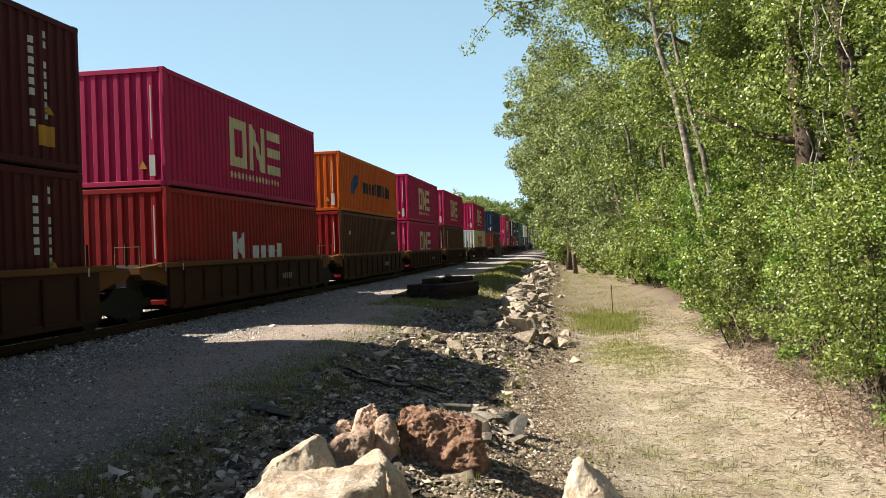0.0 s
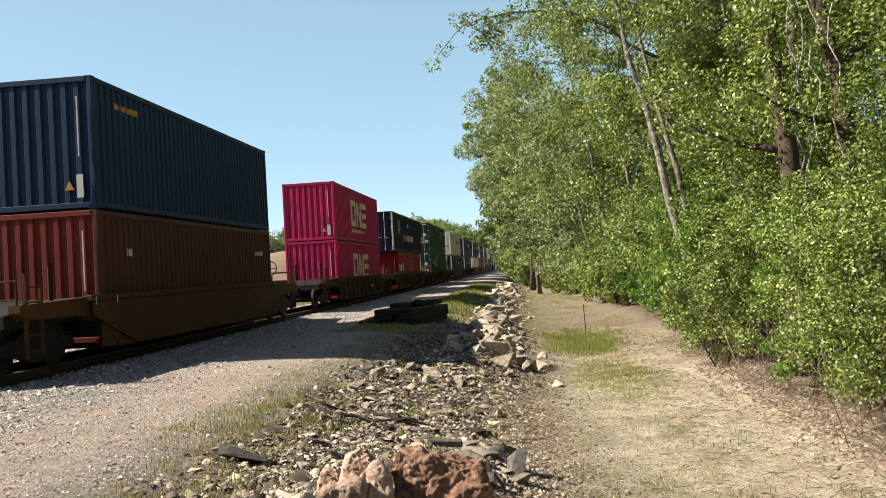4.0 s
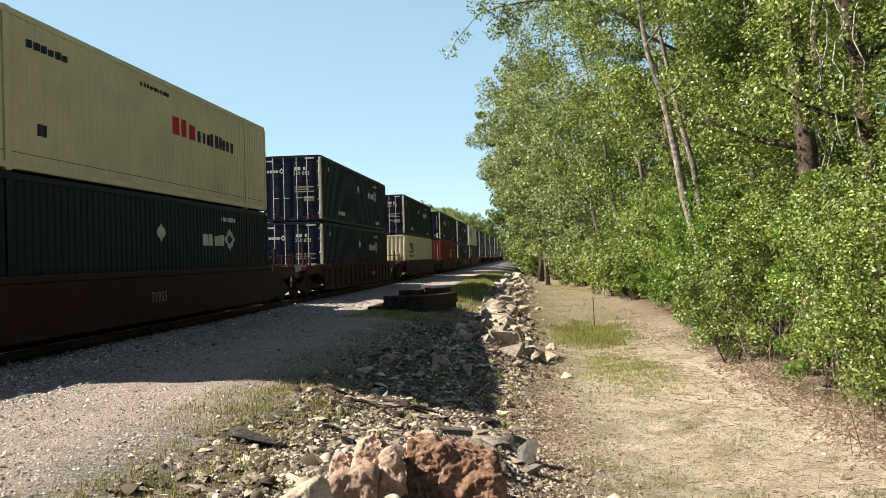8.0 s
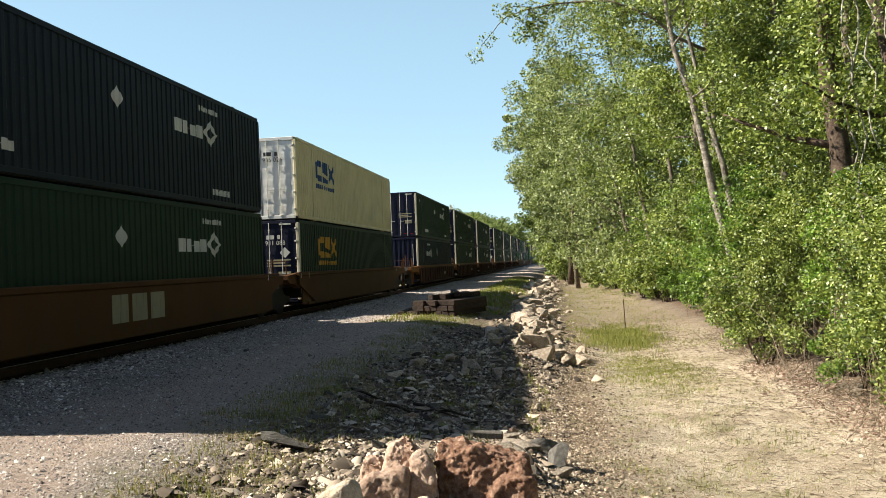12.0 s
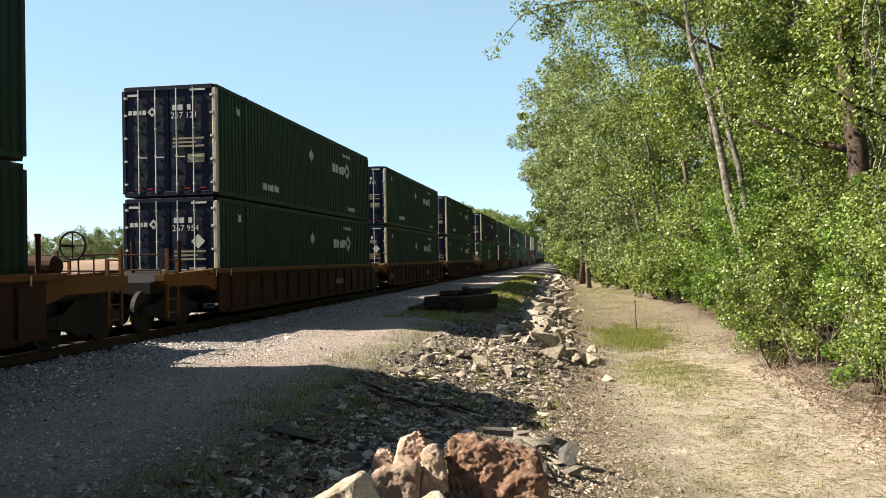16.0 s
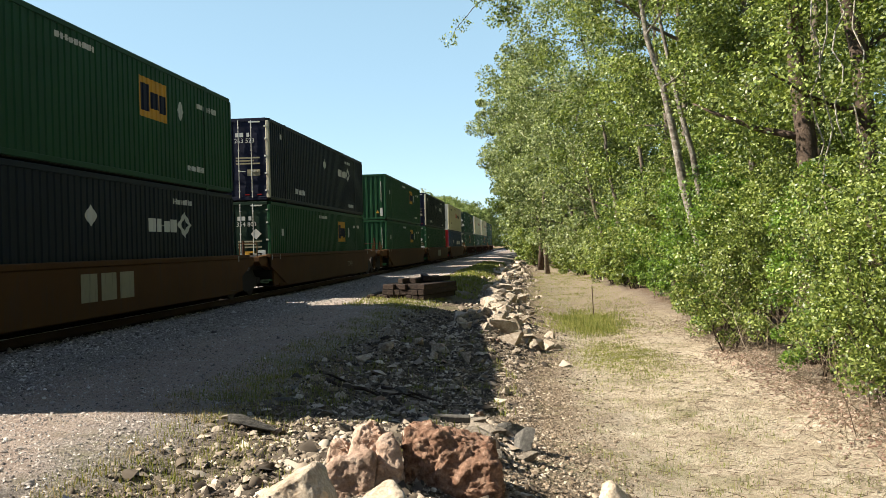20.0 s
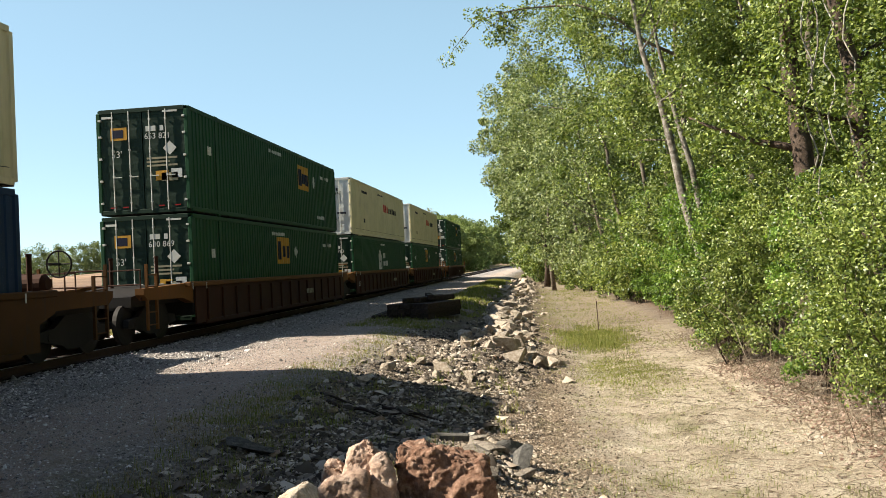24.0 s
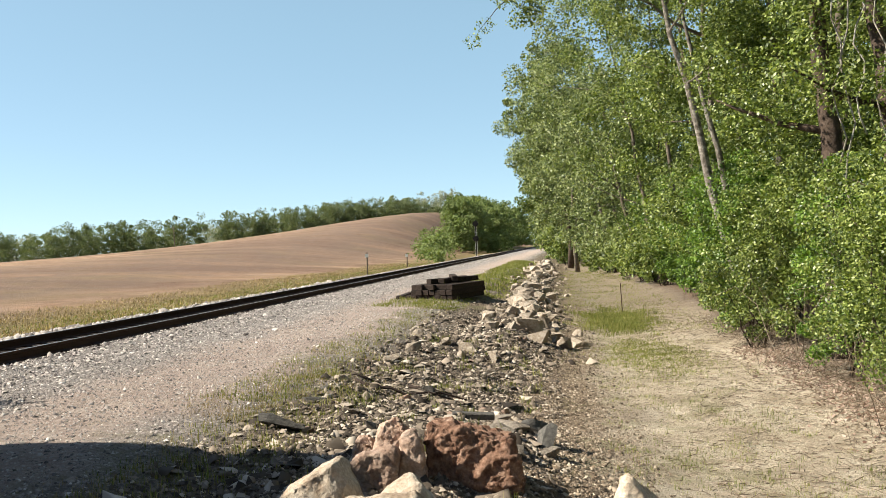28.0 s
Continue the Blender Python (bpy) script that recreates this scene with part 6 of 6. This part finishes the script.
def well_car(length, style, near, far, top, label, number=None):
    """A platform with a sunken well; near and far give the kind of each end: coupled or joined."""
    c = thing("well_car", label, "railway car", "cars of the train")
    long = length > 14
    body, chord = {"yellow": (CARBROWN, CARYELLOW), "tan": (CARTAN, CARTAN), "rust": (CARBROWN, CARBROWN), "red": (CARRED, CARRED)}[style]
    y0, y1 = -0.25, length + 0.25
    wall = cached(("wall", long), lambda: Shape().box(1.40, y0, 0.27, 1.44, y1, 1.30).mesh("side_wall"))
    smooth = style in ("tan", "red")
    low = Shape()
    for x, turn in ((1, 0), (-1, 180)):
        m = pose(0, 0, 0) if turn == 0 else pose(0, length, 0, 0, 0, 180)
        part("side_wall", wall, body, c, "", m)
        part("top_chord", cached(("chord", long), lambda: Shape().box(1.36, y0 - 0.5, 1.25, 1.52, y1 + 0.5, 1.38, 0.02).mesh("top_chord")), chord, c, "", m)
        part("bottom_chord", cached(("bchord", long), lambda: Shape().box(1.30, y0 + 0.6, 0.22, 1.48, y1 - 0.6, 0.34, 0.015).mesh("bottom_chord")), body, c, "", m)
        if not smooth:
            rib = cached("rib", lambda: Shape().box(1.44, -0.045, 0.30, 1.50, 0.045, 1.17, 0.012).mesh("rib"))
            n = 15 if long else 11
            for i in range(n):
                part("rib", rib, body, c, "", m @ pose(0, 0.5 + (length - 1.0) * i / (n - 1), 0))
        else:
            # smooth sides with a bulged lower panel and tapered ends
            skin = cached(("skin", long), lambda: Shape().prism([(y0 - 0.4, 1.24), (y0 - 0.4, 0.95), (y0 + 1.5, 0.24), (y1 - 1.5, 0.24), (y1 + 0.4, 0.95), (y1 + 0.4, 1.24)], 1.44, 1.50).mesh("skin_panel"))
            part("skin_panel", skin, body, c, "", m)
    part("well_floor", cached(("floor", long), lambda: Shape().box(-1.30, y0 + 0.3, 0.24, 1.30, y1 - 0.3, 0.30).mesh("well_floor")), BLACKM, c)
    for at, way, kind in ((0.0, -1, near), (length, 1, far)):
        reach = 1.55 if kind == "joined" else 3.0
        m = pose(0, at, 0) if way > 0 else pose(0, at, 0, 0, 0, 180)
        part("bulkhead", cached("bulkhead", lambda: Shape().box(-1.38, 0.18, 0.5, 1.38, 0.28, 1.34, 0.02).mesh("bulkhead")), BLACKM if style != "red" else body, c, "", m)
        deck = cached(("deck", kind), lambda: Shape().prism([(0.25, 0.86), (reach, 0.86), (reach, 1.10), (1.3, 1.26), (0.25, 1.34)], -1.05, 1.05).mesh("end_platform"))
        part("end_platform", deck, BLACKM, c, "grimy dark deck", m)
        for x in (-1.36, 1.36):
            part("end_arm", cached(("arm", kind), lambda: Shape().prism([(0.2, 1.36), (0.2, 0.8), (0.9, 0.98), (reach - 0.2, 1.0), (reach, 1.14), (reach, 1.28)], -0.11, 0.11).mesh("end_arm")), chord, c, "", m @ pose(x * 0.93, 0, 0))
        if kind == "coupled":
            truck(c, at + way * 2.0)
            part("coupler", cached("coupler", lambda: Shape().box(-0.16, 2.6, 0.70, 0.16, 3.45, 0.98, 0.03).box(-0.24, 3.3, 0.66, 0.24, 3.66, 1.02, 0.05).mesh("coupler")), BLACKM, c, "", m)
            for x in (-0.62, 0.62) if way < 0 else (0.95, -0.95):
                part("guide_post", cached("guide", lambda: Shape().tube([(0, 0, 1.0), (0, 0, 2.02), (0, 0, 2.03), (0, 0, 2.08)], [0.05, 0.05, 0.06, 0.06], 10).mesh("guide_post")), CARBROWN, c, "upright brake pipe post", m @ pose(x, 0.75, 0))
            rail = cached("handrail", lambda: Shape().tube([(-1.25, 2.9, 1.0), (-1.25, 2.9, 1.72), (-0.35, 2.9, 1.72), (-0.35, 2.9, 1.0)], 0.022, 6).tube([(-1.25, 2.9, 1.38), (-0.35, 2.9, 1.38)], 0.018, 6).mesh("handrail"))
            for x in (0.0, 1.6):
                part("handrail", rail, CARBROWN, c, "", m @ pose(x, 0, 0))
            lad = Shape()
            for z in (0.42, 0.72, 1.02, 1.32, 1.6):
                lad.tube([(0, 2.3, z), (0, 2.78, z)], 0.016, 6)
            lad.box(-0.03, 2.27, 0.30, 0.03, 2.33, 1.62).box(-0.03, 2.75, 0.30, 0.03, 2.81, 1.85)
            lm = cached("ladder", lambda: lad.mesh("ladder"))
            for x in (-1.34, 1.34):
                part("ladder", lm, chord, c, "", m @ pose(x, 0, 0))
            if way > 0:
                ring = [(0.28 * math.cos(a), 0, 0.28 * math.sin(a)) for a in np.linspace(0, 2 * math.pi, 17)]
                part("brake_wheel", cached("brakewheel", lambda: Shape().tube(ring, 0.02, 6, False).tube([(-0.28, 0, 0), (0.28, 0, 0)], 0.014, 6).tube([(0, 0, -0.28), (0, 0, 0.28)], 0.014, 6).tube([(0, -0.4, 0), (0, 0.05, 0)], 0.03, 6).mesh("brake_wheel")), BLACKM, c, "", m @ pose(0.45, 2.55, 1.90))
                part("air_reservoir", cached("tank", lambda: Shape().tube([(-0.7, 0, 0), (-0.62, 0, 0), (0.62, 0, 0), (0.7, 0, 0)], [0.12, 0.2, 0.2, 0.12], 14).mesh("air_reservoir")), CARBROWN, c, "", m @ pose(0, 1.75, 1.5))
        else:
            part("article_joint", cached("joint", lambda: Shape().box(-0.3, 1.3, 0.75, 0.3, 1.78, 1.05, 0.04).mesh("article_joint")), BLACKM, c, "", m)
            for x in (-0.5, 0.5):
                part("guide_post", cached("guide_short", lambda: Shape().tube([(0, 0, 1.0), (0, 0, 1.85)], 0.04, 8).mesh("guide_post")), CARBROWN, c, "upright guide post", m @ pose(x, 0.55, 0))
            part("handrail", cached("handrail_short", lambda: Shape().tube([(-1.2, 1.2, 1.1), (-1.2, 1.2, 1.75), (-0.6, 1.2, 1.75), (-0.6, 1.2, 1.1)], 0.022, 6).mesh("handrail")), chord, c, "", m)
            if way > 0:
                truck(c, at + 1.75)
    dash = cached("dash", lambda: Shape().box(1.521, -0.02, 1.18, 1.526, 0.02, 1.35).mesh("safety_mark"))
    for y in (y0 - 0.35, y0 + 0.55, y1 - 0.5):
        part("safety_mark", dash, INK, c, "white painted dash", pose(0, y, 0))
    if number:
        part("lettering", text_mesh(number, 0.34), DULLINK if smooth else INK, c, "painted car number", pose(1.515, {"tan": 11.6 if near == J else 5.3}.get(style, length * 0.45) if smooth else 0.15, 0.75))
    bars = Shape()
    if style == "tan" and near == far == J:
        for i in range(3):
            bars.box(1.503, 7.1 + 0.78 * i, 0.55, 1.507, 7.1 + 0.78 * i + 0.62, 1.12)
        part("painted_emblem", bars, DULLINK, c)
    elif not smooth:
        for i in range(5):
            bars.box(1.503, length * 0.62 + 0.2 * i, 0.66, 1.507, length * 0.62 + 0.2 * i + 0.14, 0.84)
        part("painted_emblem", bars, DULLINK, c)
    return c


def travelled(t):
    u = t / 28.0
    return 655.41 * u + 13.67 * u ** 2 - 3.69 * u ** 3 - 5.08 * u ** 4 - 0.79 * u ** 5


# start of each stack along the track at 0 s, car style, its two ends, then top and bottom container
J, E = "joined", "coupled"
UMAX = ("dark", True, DKGREEN, "door", NAVY, "diamond_word", "dark green long container with navy doors")
UMAXB = ("dark", True, TEAL, "door", NAVY, "diamond_word", "blackish blue long container with navy doors")
UMAXR = ("dark", True, TEAL, "wall", NAVY, "diamond_word_low", "dark long container with ribbed navy end")
EMPG = ("green", True, GREEN, "door", DKGREEN, "gold_square", "green long container with a yellow painted square")
EMPL = ("green", True, GREEN, "door", DKGREEN, "gold_square_low", "green long container with low yellow square")
EMPM = ("green", True, GREEN, "door", DKGREEN, "gold_square_mid", "green long container with yellow square amidships")
EMPW = ("green", True, GREEN, "wall", GREEN, "gold_square", "green long container with ribbed end and yellow square")
XPOC = ("silver", True, CREAM, "door", PALE, "red_black_word", "cream long container with silver doors")
HUBG = ("green", True, GREEN, "door", DKGREEN, "house_word", "green long container with a white house-shaped mark")
CSXW = ("white", True, CREAM, "door", WHITEP, "three_blocks_blue", "cream long container with rust-stained white doors")
ONEP = ("plain", False, PINK, "wall", PINK, "ring", "magenta container with big cream painted shapes")
MRON = ("plain", False, MAROON, "wall", MAROON, "far_columns", "dark maroon corrugated container with columns of white lettering")
UNITS = [
    (-13.3, "yellow", J, J, MRON, MRON),
    (2.45, "yellow", J, J, MRON, MRON),
    (18.17, "yellow", J, J, ONEP, ("plain", False, REDP, "wall", REDP, "tall_word", "red corrugated container with white painted blocks")),
    (33.98, "yellow", J, J, ("low", False, ORANGE, "wall", ORANGE, "emblem_word", "orange container with blue emblem"), ("plain", False, BROWN, "wall", REDP, "plain_marks", "dark brown corrugated container with red end")),
    (49.70, "yellow", J, J, ONEP, ("plain", False, PINK, "wall", PINK, "ring", "magenta container below another of its kind")),
    (65.38, "yellow", J, E, ONEP, ("plain", False, BROWN, "wall", BROWN, "vertical_line", "dark brown container with a column of white letters")),
    (87.24, "rust", E, E, ONEP, ("plain", False, CREAM, "wall", PALE, "ring_red", "pale grey container with big red painted shapes")),
    (111.09, "tan", E, E, ("plain", False, DKBLUE, "wall", DKBLUE, "small_gold", "dark blue corrugated container"), ("plain", False, BROWN, "wall", RUSTRED, "plain_marks", "reddish brown corrugated container")),
    (134.13, "rust", E, E, ONEP, ("plain", False, PINK, "wall", PINK, "ring", "magenta container below another of its kind")),
    (152.49, "rust", E, E, ("plain", True, NAVY, "door", NAVY, "two_tone_word", "navy long container with orange blocks"), ("low", False, REDP, "wall", REDP, "tall_letters", "red container under a longer navy one")),
    (176.09, "rust", E, E, EMPG, EMPL),
    (199.99, "red", E, E, XPOC, UMAXB),
    (223.67, "rust", E, E, UMAXB, UMAXB),
    (247.41, "red", E, E, UMAXB, ("plain", True, CREAM, "wall", CREAM, "three_blocks_low", "cream long container with blue painted blocks")),
    (271.20, "tan", E, J, UMAXR, ("plain", True, RUSTRED, "wall", RUSTRED, "gold_patch", "faded red long container with a yellow patch")),
    (291.28, "tan", J, J, UMAXB, UMAX),
    (310.98, "tan", J, E, CSXW, ("dark", True, DKGREEN, "door", NAVY, "three_blocks_gold", "dark green long container with yellow painted blocks")),
    (335.33, "yellow", E, J, UMAX, UMAXR),
    (354.80, "yellow", J, J, UMAX, UMAX),
    (374.32, "yellow", J, E, UMAX, UMAX),
    (397.95, "yellow", E, J, UMAX, UMAX),
    (417.57, "yellow", J, J, UMAX, UMAX),
    (437.60, "yellow", J, E, UMAX, UMAX),
    (461.12, "tan", E, J, UMAXB, HUBG),
    (480.79, "tan", J, J, EMPG, UMAXB),
    (500.54, "tan", J, E, UMAXB, EMPG),
    (524.05, "tan", E, J, EMPW, EMPW),
    (543.90, "tan", J, J, UMAXB, ("green", True, GREEN, "door", GREEN, "plain_marks", "plain green long container")),
    (564.20, "tan", J, E, XPOC, ("plain", True, DKBLUE, "door", REDP, "white_word", "dark blue long container with white painted line")),
    (587.75, "yellow", E, J, EMPG, EMPM),
    (607.20, "yellow", J, J, XPOC, HUBG),
    (626.60, "yellow", J, E, XPOC, EMPM),
    (649.95, "yellow", E, E, EMPG, EMPM),
]
NUMBERS = {21: (("259 373",), ("260 082",)), 20: (("237 121",), ("267 954",)), 19: (("265 723",), ("230 093",)), 30: (("413347",), ("642 783",)), 32: (("650 619",), ("263 221",)), 29: (("653 821",), ("630 869",)), 25: (("263 523",), ("354 803",)),
           16: (("935 026",), ("931 088",)), 13: (("266 117",), None), 12: (("259 853",), ("250 653",)), 15: (("263 240",), ("230 656",)), 11: (("410 444",), None)}
CAR_NUMBERS = {21: "251", 30: "257", 13: "72030", 11: "71955", 14: "727427", 23: "727424", 25: "727424"}
CONSIST = []


def train():
    for i, (s, style, near, far, top, bottom) in enumerate(UNITS):
        length = 16.15 if (top[1] and bottom[1]) or top[1] else 12.19
        words = {"yellow": "ribbed well car with dirty yellow top chords", "tan": "smooth-sided tan well car streaked with grime", "rust": "rust-brown ribbed well car", "red": "dark red smooth-sided well car"}[style]
        CONSIST.append((well_car(length, style, near, far, top, words + " on the track", CAR_NUMBERS.get(i)), s, 0.0, 0.0))
        z = BASE
        for j, spec in ((1, bottom), (0, top)):
            high = 2.591 if spec[0] == "low" else 2.896
            own = 16.15 if spec[1] else 12.19
            nums = NUMBERS.get(i)
            c = container(spec[0], spec[1], high, spec[2], spec[3], spec[4], spec[5], spec[6] + (", stacked on top" if j == 0 else " in a well"), POSTP if spec[4] == NAVY else None, nums[j] if nums else None)
            CONSIST.append((c, s, (length - own) / 2, z))
            z += high + 0.02


train()


def motions():
    for ob, s, dy, z in CONSIST:
        walk(ob, [(t, pose(0, s + dy - travelled(t), z)) for t in (0, 3, 6, 9, 12, 15, 18, 21, 24, 28)])

motions()
